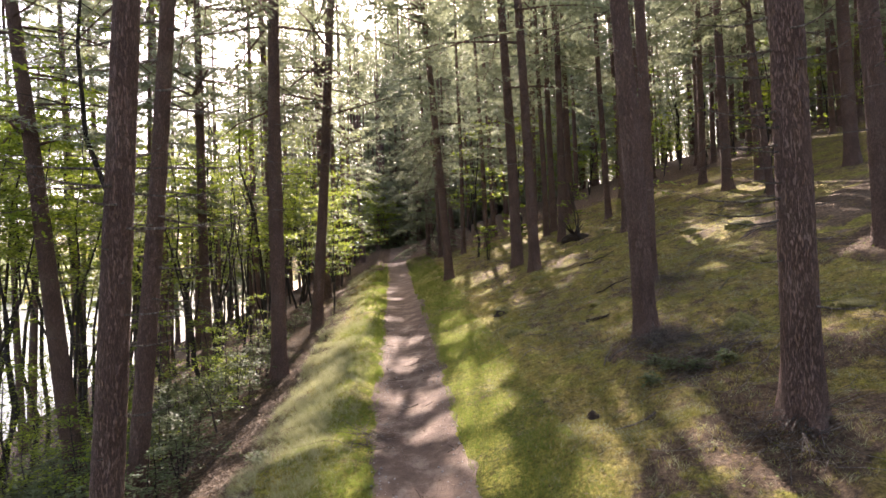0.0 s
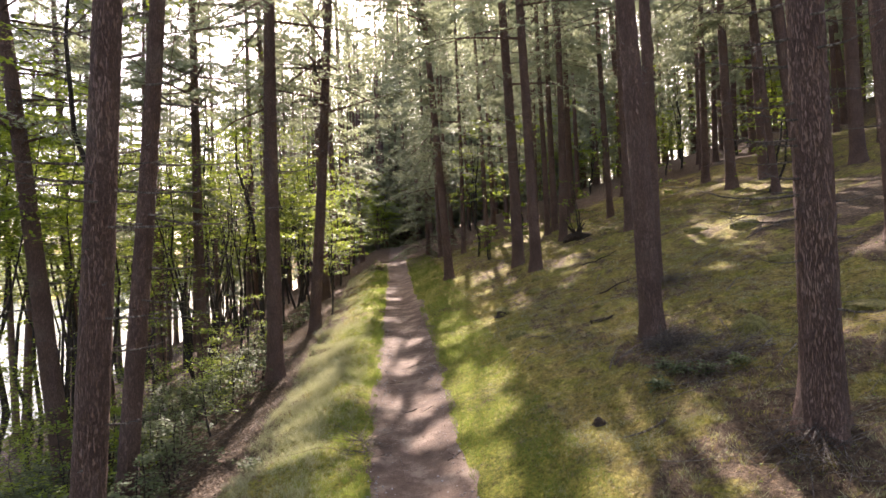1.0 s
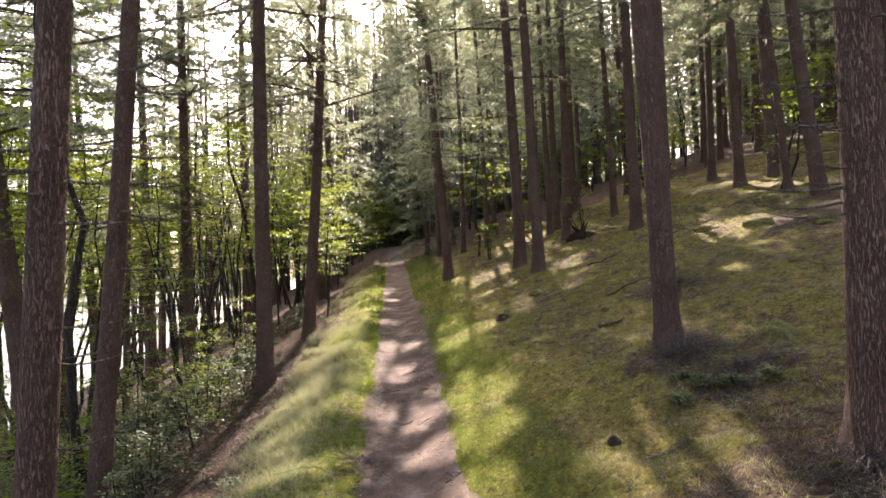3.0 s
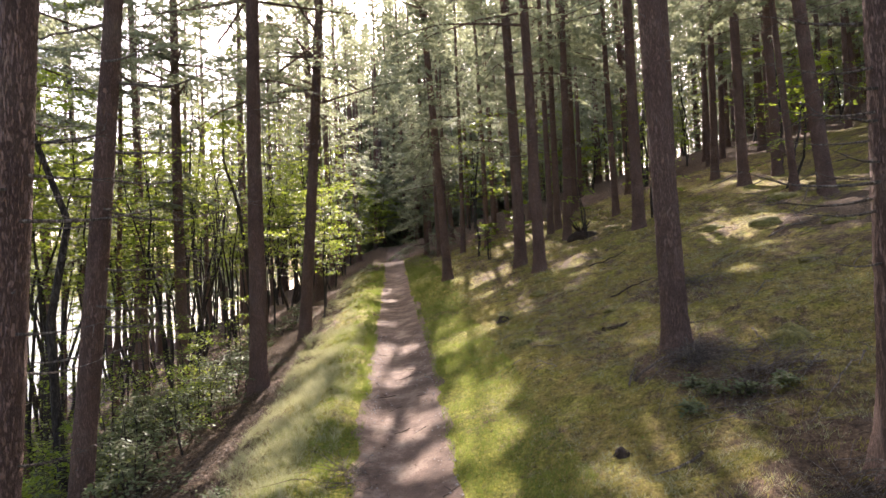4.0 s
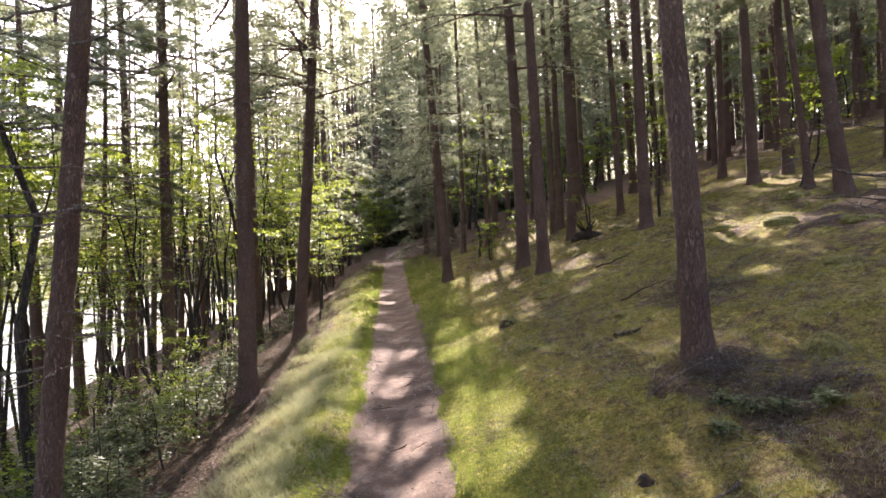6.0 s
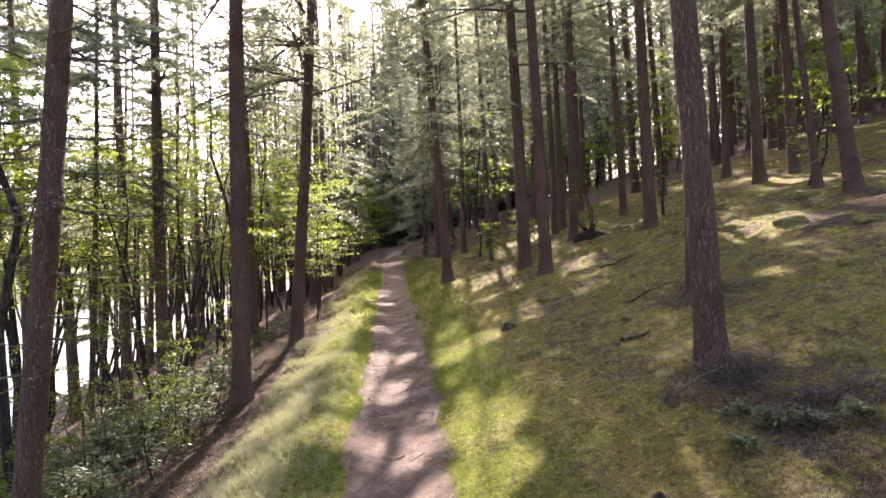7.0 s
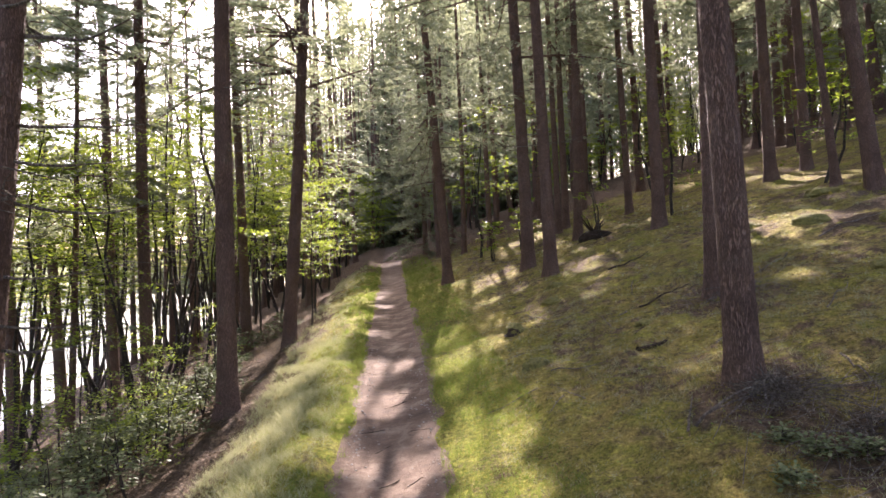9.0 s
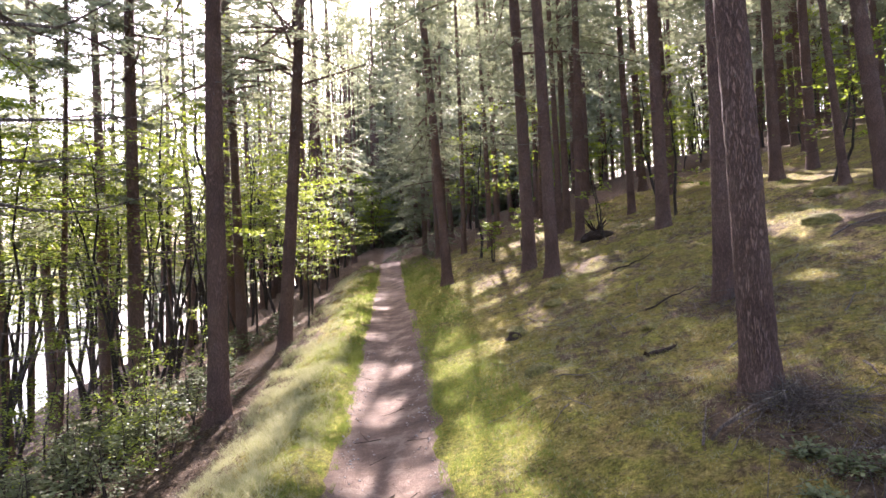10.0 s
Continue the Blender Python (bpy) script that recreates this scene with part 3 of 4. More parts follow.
fir(8.83, 14.7, 0.165, (-0.093, 0), 20, 6, 2.6, 1, random_dead(8, 2, 6, 0.9), label="leaning conifer on the upper slope")
fir(8.67, 15.7, 0.09, (-0.057, 0), 14, 4, 2.0, 1, random_dead(8, 1, 5, 0.9))
fir(12.18, 17.6, 0.19, (-0.005, 0), 22, 6, 2.8, 1, random_dead(10, 1.5, 6, 1.0))
fir(6.52, 8.8, 0.16, (-0.008, 0), 21, 7, 2.6, 0, random_dead(8, 1.5, 5, 0.8))
fir(-3.35, 11.9, 0.145, (0.022, 0), 21, 7, 3.2, 0, random_dead(16, 2.6, 7, 0.9), 2.6, label="straight conifer on the bank below the path")
fir(-3.5, 16.2, 0.155, (0.085, 0), 21, 5.5, 3.6, 1, random_dead(22, 2.6, 7.5, 1.1), 2.3, label="leaning conifer at the edge of the bank")
fir(-5.6, 14.0, 0.13, (0.003, 0), 20, 6, 3.0, 1, random_dead(20, 2, 7, 1.1), 1.5)
fir(-4.12, 7.8, 0.128, (0.098, 0), 21, 7, 3.2, 0, random_dead(20, 1.6, 6.5, 1.0) + [(4.1, 1.25, 2), (3.75, 1.5, 8), (3.6, 1.1, 178), (4.6, 1.3, 200), (3.1, 1.2, -10), (2.7, 1.0, 15), (4.4, 1.4, 20), (5.2, 1.6, -15), (5.8, 1.5, 170)], 2.4, label="dark conifer on the bank with dead lower boughs")
fir(-2.91, 4.9, 0.127, (0.081, 0), 20, 7.5, 2.6, 0, random_dead(9, 1.5, 6, 0.8) + [(3.2, 1.1, 0), (3.7, 0.6, 8), (2.5, 0.7, -5), (1.7, 0.5, 30), (3.5, 0.8, 12)], label="dark conifer trunk close below the path")
fir(-6.0, 9.7, 0.155, (-0.112, 0), 20, 5.5, 2.6, 0, random_dead(20, 3, 8, 1.1), 1.6, label="conifer leaning out over the lake shore")
fir(-8.34, 17.8, 0.154, (-0.005, 0), 20, 5, 2.6, 1, random_dead(18, 3, 8, 1.1))
fir(-5.33, 18.9, 0.14, (-0.011, 0), 20, 6, 3.2, 1, random_dead(18, 3, 8, 1.1), 1.6)
fir(-7.1, 14.0, 0.066, (0.045, 0), 15, 4, 1.8, 1, random_dead(8, 2, 6, 0.8))

for x, y, low, dense in ((-14.5, 20.4, 9.5, 1.0), (-15.5, 25.4, 9.5, 1.2)):
    fir(x, y, RNG.uniform(0.1, 0.14), (RNG.normal(0, 0.03), 0), 21, low, 3.4, 1, random_dead(10, 3, 8, 1.1), dense, label="dark conifer on the shore with broad layered boughs")

FAR_WOOD, FAR_NEEDLES = [], []


def far_fir(x, y, height, low, reach, n=1150, whole=False):
    """A distant conifer, kept as arrays for the one mass of far trees."""
    base = np.array([x, y, ground_at(x, y)])
    r = RNG.uniform(0.12, 0.2)
    pts = base + np.stack([np.zeros(4), np.zeros(4), np.array([-0.4, 3, 9, height])], 1)
    FAR_WOOD.append((pts, r * np.array([1.1, 0.9, 0.6, 0.1])))
    h = low + (height - low) * RNG.random(n) ** 1.15
    h = np.round(h / 0.55) * 0.55 + RNG.normal(0, 0.09, n)
    k = reach * np.clip(1.1 - (h - low) / (height - low), 0.05, 1)
    a = np.round(RNG.uniform(0, 9, n) + np.round(h / 0.55) * 0.4) * 0.7 + RNG.normal(0, 0.16, n)
    q = RNG.uniform(0.15, 1, n) ** 0.7
    out = np.stack([np.cos(a), np.sin(a), np.full(n, -0.25)], 1)
    p = base + np.stack([np.zeros(n), np.zeros(n), h], 1) + out * (k * q)[:, None]
    keep = np.ones(n, bool) if whole else ~lit_by_gap(p)
    p, out, n = p[keep], out[keep], int(keep.sum())
    FAR_NEEDLES.append(needle_tris(p, out + RNG.normal(0, 0.5, (n, 3)), 0.6 * RNG.uniform(0.6, 1.3, n), 0.17 * RNG.uniform(0.7, 1.3, n))[0])
    TREES.append((x, y))


def free(x, y, gap):
    return all((x - a) ** 2 + (y - b) ** 2 > gap * gap for a, b in TREES)


def plant(count, x0, x1, y0, y1, gap, level, low, keep_off):
    done, tries = 0, 0
    while done < count and tries < count * 40:
        tries += 1
        x, y = RNG.uniform(x0, x1), RNG.uniform(y0, y1)
        d = x - float(path_x(y))
        if abs(d - 0.3) < keep_off or ground_at(x, y) < WATER_Z + 0.6 or not free(x, y, gap):
            continue
        if level == 4:
            far_fir(x, y, RNG.uniform(16, 24), RNG.uniform(*low), RNG.uniform(2.2, 3.2))
            done += 1
            continue
        fir(x, y, RNG.uniform(0.1, 0.19), (RNG.normal(0, 0.025), RNG.normal(0, 0.02)), RNG.uniform(16, 22), RNG.uniform(*low), RNG.uniform(2.0, 2.9), level, random_dead(4, 1.5, 6, 0.9) if y < 31 else ())
        done += 1


fir(-0.75, 31, 0.12, (0, 0), 14, 0.4, 2.1, 1, (), 2.6, label="young dark spruce with boughs down to the ground beside the path")
fir(-0.1, 27.5, 0.09, (-0.02, 0), 17, 3, 2.8, 1, random_dead(6, 1, 3, 0.7))
fir(0.2, 30.5, 0.1, (0.01, 0), 15, 3, 1.8, 1, random_dead(6, 1, 3, 0.7))
fir(0.9, 26.0, 0.1, (0.01, 0), 17, 3, 3.0, 1, random_dead(6, 1, 3, 0.7), 1.9)
fir(1.8, 24.5, 0.1, (-0.01, 0), 17, 4, 3.0, 1, random_dead(6, 1, 4, 0.7), 1.8)
fir(2.5, 29.0, 0.13, (-0.01, 0), 18, 4, 2.2, 1)
for x, y in ((-4.7, 24.0), (-5.0, 28.5), (-5.4, 33.0), (0.6, 34.0), (-0.2, 38.0), (-5.7, 38.5), (-6.0, 44.0), (-0.8, 44.0)):
    fir(x, y, RNG.uniform(0.11, 0.17), (RNG.normal(0, 0.02), 0), RNG.uniform(18, 22), RNG.uniform(3, 5), 3.7, 2, dense=1.5)
for x, y in ((-7.0, 52.0), (-5.0, 50.5), (-3.2, 54.0), (-4.4, 58.0), (-2.0, 51.0), (-6.0, 61.0), (-8.5, 57.0)):
    fir(x, y, 0.2, (RNG.normal(0, 0.02), 0), RNG.uniform(24, 29), RNG.uniform(1, 3), 4.4, 2, dense=2.6)
for x, y in ((4.4, 23.6), (5.2, 25.0), (3.9, 22.4), (6.2, 22.2), (4.2, 28.0)):
    fir(x, y, RNG.uniform(0.09, 0.13), (RNG.normal(0, 0.02), 0), RNG.uniform(17, 20), RNG.uniform(5, 7), 3.2, 2, dense=1.5)
plant(11, -11, -4.6, 26, 46, 1.6, 2, (4.0, 6), 2.2)
plant(28, 3.5, 24, 22, 36, 1.7, 2, (3.0, 6.5), 3.2)
plant(12, 13, 30, 14, 30, 2.4, 2, (3.5, 6), 3.2)
plant(44, 0.5, 34, 36, 62, 1.9, 4, (1.5, 5), 3.0)
plant(12, 14, 36, 34, 60, 2.0, 4, (0.5, 2), 3.0)
plant(40, 22, 62, 16, 62, 2.2, 4, (1.0, 4), 3.0)
plant(7, -16, -5, 17, 34, 2.4, 2, (6.5, 9), 3.0)
plant(28, -24, -5, 34, 62, 2.0, 3, (1.5, 4), 2.6)
plant(12, -8, 2, 47, 60, 1.6, 2, (1.0, 3), 0.0)
plant(72, -40, 40, 60, 118, 2.0, 4, (0.2, 1.8), 0.0)
# unseen trees behind and beside the camera, added to keep sky light off the trunks
plant(8, -9, 9, -22, -5, 3.0, 3, (6, 8), 2.0)
plant(9, -18, 22, -30, -6, 2.4, 4, (4, 7), 4.0)
plant(7, -20, -6, -20, -5, 2.2, 4, (3, 5), 3.6)
plant(5, 13, 24, -6, 9, 2.6, 4, (4, 6), 3.6)
plant(6, -18, -11, -6, 4, 2.6, 4, (3, 5), 3.6)
kept = RNG.bit_generator.state
for _ in range(26):
    y = RNG.uniform(62, 84)
    far_fir(RNG.uniform(-0.38, 0.03) * y, y, RNG.uniform(28, 34), RNG.uniform(3, 6), RNG.uniform(3.4, 4.4), 1500, True)
for _ in range(40):
    y = RNG.uniform(46, 72)
    far_fir(RNG.uniform(0.2, 0.78) * y, y, RNG.uniform(18, 25), RNG.uniform(0.5, 3), RNG.uniform(2.8, 3.8), 1700, True)
for _ in range(16):
    y = RNG.uniform(58, 76)
    far_fir(RNG.uniform(0.0, 0.2) * y, y, RNG.uniform(24, 30), RNG.uniform(1, 4), RNG.uniform(3.4, 4.4), 2600, True)
for _ in range(26):
    y = RNG.uniform(47, 66)
    far_fir(RNG.uniform(-0.13, 0.24) * y, y, RNG.uniform(5, 9), 0.2, RNG.uniform(1.8, 2.6), 800, True)
for k in range(52):
    y = RNG.uniform(56, 82)
    x = (-0.36 + 0.6 * (k + RNG.random()) / 52) * y
    far_fir(x, y, RNG.uniform(26, 33), RNG.uniform(4, 8), RNG.uniform(3.2, 4.4), 2200, True)
RNG.bit_generator.state = kept
wv, wf = tubes_batch(np.array([w[0] for w in FAR_WOOD]), np.array([w[1] for w in FAR_WOOD]), 5)
nv = np.concatenate(FAR_NEEDLES)
# this mass also holds the unseen trees that block sky light
tagged(new("far_conifers", two_material_mesh("far_conifers", wv, wf, BARK, nv, np.arange(len(nv)).reshape(-1, 3), NEEDLES)), "dense distant conifers closing the view, with unseen ones behind blocking sky light", "forest", kind="stuff")

# ==== understory ====


def sapling(x, y, h, stems, boughs, per, leaf, material, label, name="sapling", spread=0.42, lean=(0, 0), foot=0.25, r=0.012):
    """A young broadleaf: thin crooked stems, level boughs, leaves in flat layers."""
    z = ground_at(x, y)
    root = tagged(new(name), label, "shrub" if h < 1.6 else "tree", "understory")
    root.location = (x, y, z)
    bps, brs = [], []
    cen, ali = [], []
    for k in range(stems):
        a = RNG.uniform(0, 6.28)
        s = np.linspace(0, 1, 8)
        tip = np.array([math.cos(a) * 0.14 * h * (stems > 1) + lean[0] * h, math.sin(a) * 0.14 * h * (stems > 1) + lean[1] * h, h * RNG.uniform(0.8, 1)])
        pts = tip * s[:, None] + np.stack([np.cumsum(RNG.normal(0, 0.018, 8)) * h, np.cumsum(RNG.normal(0, 0.018, 8)) * h, 0 * s - 0.05], 1)
        v, f = tube_arrays(pts, r * h ** 0.8 * (1.1 - s) + 0.002, 6)
        part("stem", mesh_from("stem", v, f, SMOOTH_BARK), root)
        for _ in range(max(2, boughs // stems)):
            u = RNG.uniform(foot, 1)
            i = min(int(u * 7), 6)
            p0 = pts[i] + (pts[i + 1] - pts[i]) * (u * 7 - i)
            az = RNG.uniform(0, 6.28)
            ln = spread * h * (1.15 - 0.75 * u) * RNG.uniform(0.6, 1.2)
            d, sd = np.array([math.cos(az), math.sin(az), RNG.uniform(-0.05, 0.3)]), np.array([-math.sin(az), math.cos(az), 0])
            t = np.linspace(0, 1, 4)
            bp = p0 + d * (ln * t)[:, None] - np.array([0, 0, 0.12 * ln]) * (t * t)[:, None]
            bps.append(bp)
            brs.append((0.25 * r * h ** 0.5 + 0.001) * (1.1 - t))
            w = RNG.uniform(0.15, 1.05, per)
            lat = RNG.normal(0, 0.2, per) * ln * (1.15 - 0.6 * w)
            c = p0 + d * (ln * w)[:, None] + sd * lat[:, None] - np.array([0, 0, 0.12 * ln]) * (w * w)[:, None] + RNG.normal(0, 0.025, (per, 3))
            cen.append(c)
            ali.append(d[None] + sd[None] * np.sign(lat)[:, None] * 0.8 + RNG.normal(0, 0.35, (per, 3)))
    c, al = np.concatenate(cen), np.concatenate(ali)
    if h > 2.5:
        keep = ~lit_by_gap(c + np.array([x, y, z]))
        c, al = c[keep], al[keep]
    n = len(c)
    v, f = cards(c, al, leaf * RNG.uniform(0.7, 1.3, n), leaf * 0.62 * RNG.uniform(0.7, 1.2, n))
    wv, wf = tubes_batch(np.array(bps), np.array(brs))
    part("crown", two_material_mesh("crown", wv, wf, SMOOTH_BARK, v, f, material), root, "leafy boughs in flat layers")
    return root


PALE = "young broadleaf tree with yellow-green leaves lit from behind"
DARKL = "low leafy shrub with dark glossy leaves on the bank"
for x, y, h, st, b, per, leaf in ((-3.3, 17.8, 3.6, 1, 30, 60, 0.075), (-5.4, 13.4, 5.0, 3, 38, 60, 0.07), (-3.75, 20.0, 5.2, 1, 36, 60, 0.085), (-7.5, 12.5, 5.2, 3, 40, 70, 0.075),
                                  (-9.5, 15.5, 6.0, 3, 48, 64, 0.09), (-6.6, 16.0, 5.0, 2, 36, 60, 0.085), (-8.0, 20.5, 6.5, 3, 44, 46, 0.14), (-5.0, 23.0, 5.5, 2, 40, 46, 0.14),
                                  (-11.5, 19.0, 6.5, 3, 44, 46, 0.14), (-4.8, 27.0, 5.5, 2, 40, 46, 0.16), (-7.5, 26.5, 6.5, 3, 44, 46, 0.16), (-10.5, 25.0, 7.0, 3, 44, 46, 0.16),
                                  (-5.2, 32.0, 6.0, 2, 44, 46, 0.19), (-8.0, 34.0, 7.0, 3, 50, 46, 0.2), (-5.6, 38.0, 6.5, 3, 50, 46, 0.22), (-4.6, 43.0, 6.0, 3, 50, 46, 0.24),
                                  (-12.5, 30.0, 7.5, 3, 50, 46, 0.2), (-6.5, 48.0, 7.0, 3, 50, 46, 0.26), (-9.0, 44.0, 8.0, 3, 50, 46, 0.26), (-10.0, 12.0, 5.5, 3, 46, 66, 0.085)):
    up = max(0.0, 0.6 - ground_at(x, y))
    sapling(x, y, h + up, min(st, 2), b + 10, per, leaf * 0.9, LEAVES, PALE, foot=0.3 + 0.75 * up / (h + up), r=0.008)
for x, y, h, st, b, per, leaf in ((4.3, 18.6, 2.2, 2, 16, 14, 0.09), (1.2, 23.0, 5.5, 1, 18, 30, 0.14), (2.6, 22.0, 1.8, 3, 26, 30, 0.11), (1.6, 21.0, 1.4, 3, 20, 30, 0.1), (6.3, 19.0, 4.5, 1, 16, 30, 0.13), (8.9, 16.4, 3.6, 2, 24, 30, 0.11),
                                  (3.5, 26.0, 6.0, 2, 24, 34, 0.16), (7.6, 24.0, 5.5, 2, 24, 34, 0.15), (12.0, 22.0, 5.0, 2, 24, 34, 0.15), (10.0, 30.0, 6.5, 2, 28, 34, 0.2), (5.0, 33.0, 6.0, 2, 28, 34, 0.2),
                                  (14.5, 27.0, 6.0, 2, 28, 34, 0.18), (2.0, 38.0, 6.0, 3, 34, 40, 0.24), (-1.0, 50.0, 6.0, 3, 44, 40, 0.28), (-4.0, 54.0, 7.0, 3, 44, 40, 0.3), (1.0, 58.0, 7.0, 3, 44, 40, 0.3), (-2.5, 62.0, 8.0, 3, 50, 40, 0.34), (9.0, 42.0, 7.0, 3, 40, 40, 0.26), (16.0, 36.0, 7.0, 3, 40, 40, 0.24)):
    sapling(x, y, h, st, b, per, leaf, LEAVES, PALE.replace("young", "slender young"))
done = 0
while done < 100:
    x, y = RNG.uniform(-7.5, -2.6), 5.2 + 9 * RNG.random() ** 1.3
    d = x - float(path_x(y))
    if d > -2.9 or not free(x, y, 0.45):
        continue
    sapling(x, y, RNG.uniform(0.35, 1.15), 2, 16, 22, 0.065, DARK_LEAVES, DARKL, "shrub", 0.75, foot=0.35)
    done += 1
for x, y, h in ((2.45, 6.6, 0.16), (2.15, 6.4, 0.15), (2.7, 6.5, 0.15), (2.35, 6.9, 0.15), (2.95, 6.3, 0.14), (-2.3, 7.2, 0.18)):
    sapling(x, y, h, 3, 22, 14, 0.042, DARK_LEAVES, "low bramble sprawling over the mossy ground", "bramble", 1.5, foot=0.5)

# thin poles between the bank and the lake
done = 0
while done < 15:
    x, y = RNG.uniform(-13, -5), RNG.uniform(8.5, 24)
    if not free(x, y, 0.8) or ground_at(x, y) < WATER_Z + 0.4:
        continue
    TREES.append((x, y))
    sapling(x, y, RNG.uniform(8, 11), 1, 30, 40, 0.085, LEAVES, "thin dark pole tree with sparse leaves above the lake", "sapling", 0.22, (RNG.normal(0, 0.05), 0), 0.6, 0.009)
    done += 1

# leafy trees on the shore
for x, y, h in ((-6.8, 11.2, 6.5), (-8.6, 13.8, 7.5), (-12.5, 20.5, 9.0), (-9.0, 11.5, 7.5), (-7.9, 10.0, 7.0), (-14.0, 23.0, 9.5)):
    sapling(x, y, h + 1.5, 2, 52, 110, 0.085, LEAVES, PALE, "sapling", 0.28, foot=0.62, r=0.006)

for x, y, h in ((-6.2, 18.2, 8.0), (-7.6, 19.6, 8.5), (-9.4, 19.0, 9.0), (-5.9, 21.2, 7.5), (-10.4, 22.4, 9.5), (-7.2, 24.2, 8.5), (-12.6, 24.6, 10.0), (-9.0, 25.6, 9.0)):
    sapling(x, y, h, 2, 50, 110, 0.1, LEAVES, "leafy young broadleaf tree screening the bright lake", "sapling", 0.34, foot=0.5, r=0.006)

for x, y, h in ((-6.9, 9.6, 3.4), (-7.8, 10.4, 4.0), (-8.4, 11.2, 4.2), (-9.2, 12.2, 4.6), (-7.4, 12.0, 3.8), (-8.0, 8.8, 3.6), (-9.0, 10.0, 4.2), (-10.2, 13.4, 4.8), (-6.4, 13.0, 3.4), (-9.8, 11.2, 4.4), (-7.0, 15.2, 4.0), (-8.8, 15.0, 4.6)):
    sapling(x, y, h, 1, 26, 34, 0.065, LEAVES, "slim leafy shoot standing against the bright water", "sapling", 0.4, (RNG.normal(0, 0.06), 0), 0.2, 0.006)
done = 0
while done < 22:
    y = RNG.uniform(11.5, 20)
    x = float(path_x(y)) - RNG.uniform(2.7, 4.6)
    if not free(x, y, 0.4):
        continue
    sapling(x, y, RNG.uniform(0.35, 0.9), 2, 14, 22, 0.07, DARK_LEAVES, DARKL, "shrub", 0.8, foot=0.2)
    done += 1

# leafy thicket between the bank and the lake
done = 0
while done < 22:
    x, y = RNG.uniform(-17, -5.2), RNG.uniform(23, 46)
    if not free(x, y, 1.0) or ground_at(x, y) < WATER_Z + 0.3 or x - float(path_x(y)) > -3.2:
        continue
    TREES.append((x, y))
    sapling(x, y, RNG.uniform(7, 10), 2, 44, 60, 0.07 + 0.0025 * y, LEAVES, "bushy young broadleaf tree with green leaves above the lake", "sapling", 0.3, foot=0.5, r=0.008)
    done += 1

for x, y, h in ((-7.0, 29.0, 8.0), (-9.5, 31.0, 9.0), (-12.5, 33.0, 9.5), (-7.0, 35.5, 8.5), (-10.0, 37.0, 9.5), (-14.5, 38.0, 10.0), (-8.0, 41.0, 9.0), (-12.0, 44.0, 10.0), (-17.0, 42.0, 11.0), (-16.0, 30.0, 9.5), (-7.5, 47.0, 9.0), (-11.0, 50.0, 10.0), (-15.5, 50.0, 11.0), (-19.5, 47.0, 11.0)):
    sapling(x, y, h, 2, 48, 80, 0.17, LEAVES, "broad leafy tree standing back along the shore", "broadleaf_tree", 0.36, foot=0.36, r=0.01)

# more understory on the far hillside
for _ in range(14):
    x, y = RNG.uniform(7, 30), RNG.uniform(24, 46)
    sapling(x, y, RNG.uniform(3.5, 7), 2, 26, 70, 0.1, LEAVES, "leafy young broadleaf tree under the far conifers")

for _ in range(5):
    x, y = RNG.uniform(12, 25), RNG.uniform(22, 34)
    sapling(x, y, RNG.uniform(3, 5), 2, 24, 60, 0.09, LEAVES, "leafy undergrowth among conifers on the upper slope", "sapling", 0.4, foot=0.3)

# low growth on the bank and by the water
kept = RNG.bit_generator.state
for x, y, h in ((-7.4, 8.6, 6.0), (-8.6, 9.4, 6.5)):
    sapling(x, y, h + 2, 2, 52, 60, 0.08, LEAVES, PALE, "sapling", 0.28, foot=0.6, r=0.005)
for x, y, h in ((-4.6, 8.6, 1.5), (-5.2, 9.6, 2.0), (-6.3, 8.9, 1.7), (-5.6, 11.2, 2.2), (-4.1, 10.6, 1.4), (-6.9, 10.2, 2.4), (-7.6, 11.3, 2.6), (-4.9, 12.6, 1.9), (-4.2, 7.0, 1.3), (-5.0, 7.8, 1.7),
                (-5.8, 9.9, 2.3), (-6.2, 12.2, 2.6), (-4.4, 11.7, 1.7), (-7.2, 9.2, 2.6), (-5.4, 13.6, 2.3), (-8.2, 12.4, 3.0), (-4.7, 15.0, 2.0), (-6.6, 14.4, 2.8)):
    sapling(x, y, h, 1, 22, 34, 0.055, LEAVES, "slim shoot with level layers of pale leaves on the bank", "sapling", 0.5, foot=0.25, r=0.007)
done = 0
while done < 34:
    x, y = RNG.uniform(-9, -4.2), RNG.uniform(7.0, 13.5)
    if x - float(path_x(y)) > -3.0 or not free(x, y, 0.4) or ground_at(x, y) < WATER_Z + 0.15:
        continue
    sapling(x, y, RNG.uniform(0.45, 1.2), 2, 16, 22, 0.065, DARK_LEAVES, DARKL, "shrub", 0.8, foot=0.3)
    done += 1
RNG.bit_generator.state = kept

# woods on the far shore
n = 2600
fx, fy = RNG.uniform(-420, -192, n), RNG.uniform(-250, 520, n)
cen = np.repeat(np.stack([fx, fy, terrain(fx, fy) + 3], 1), 10, 0) + RNG.normal(0, 1, (n * 10, 3)) * np.array([2.2, 2.2, 3.0])
v, f = needle_tris(cen, RNG.normal(0, 1, (n * 10, 3)) + np.array([0, 0, 1.0]), RNG.uniform(3, 6, n * 10), RNG.uniform(2, 4, n * 10))
tagged(new("far_woods", mesh_from("far_woods", v, f, NEEDLES, False)), "hazy wooded hillside across the lake", "forest", kind="stuff")

# ==== ground cover ====


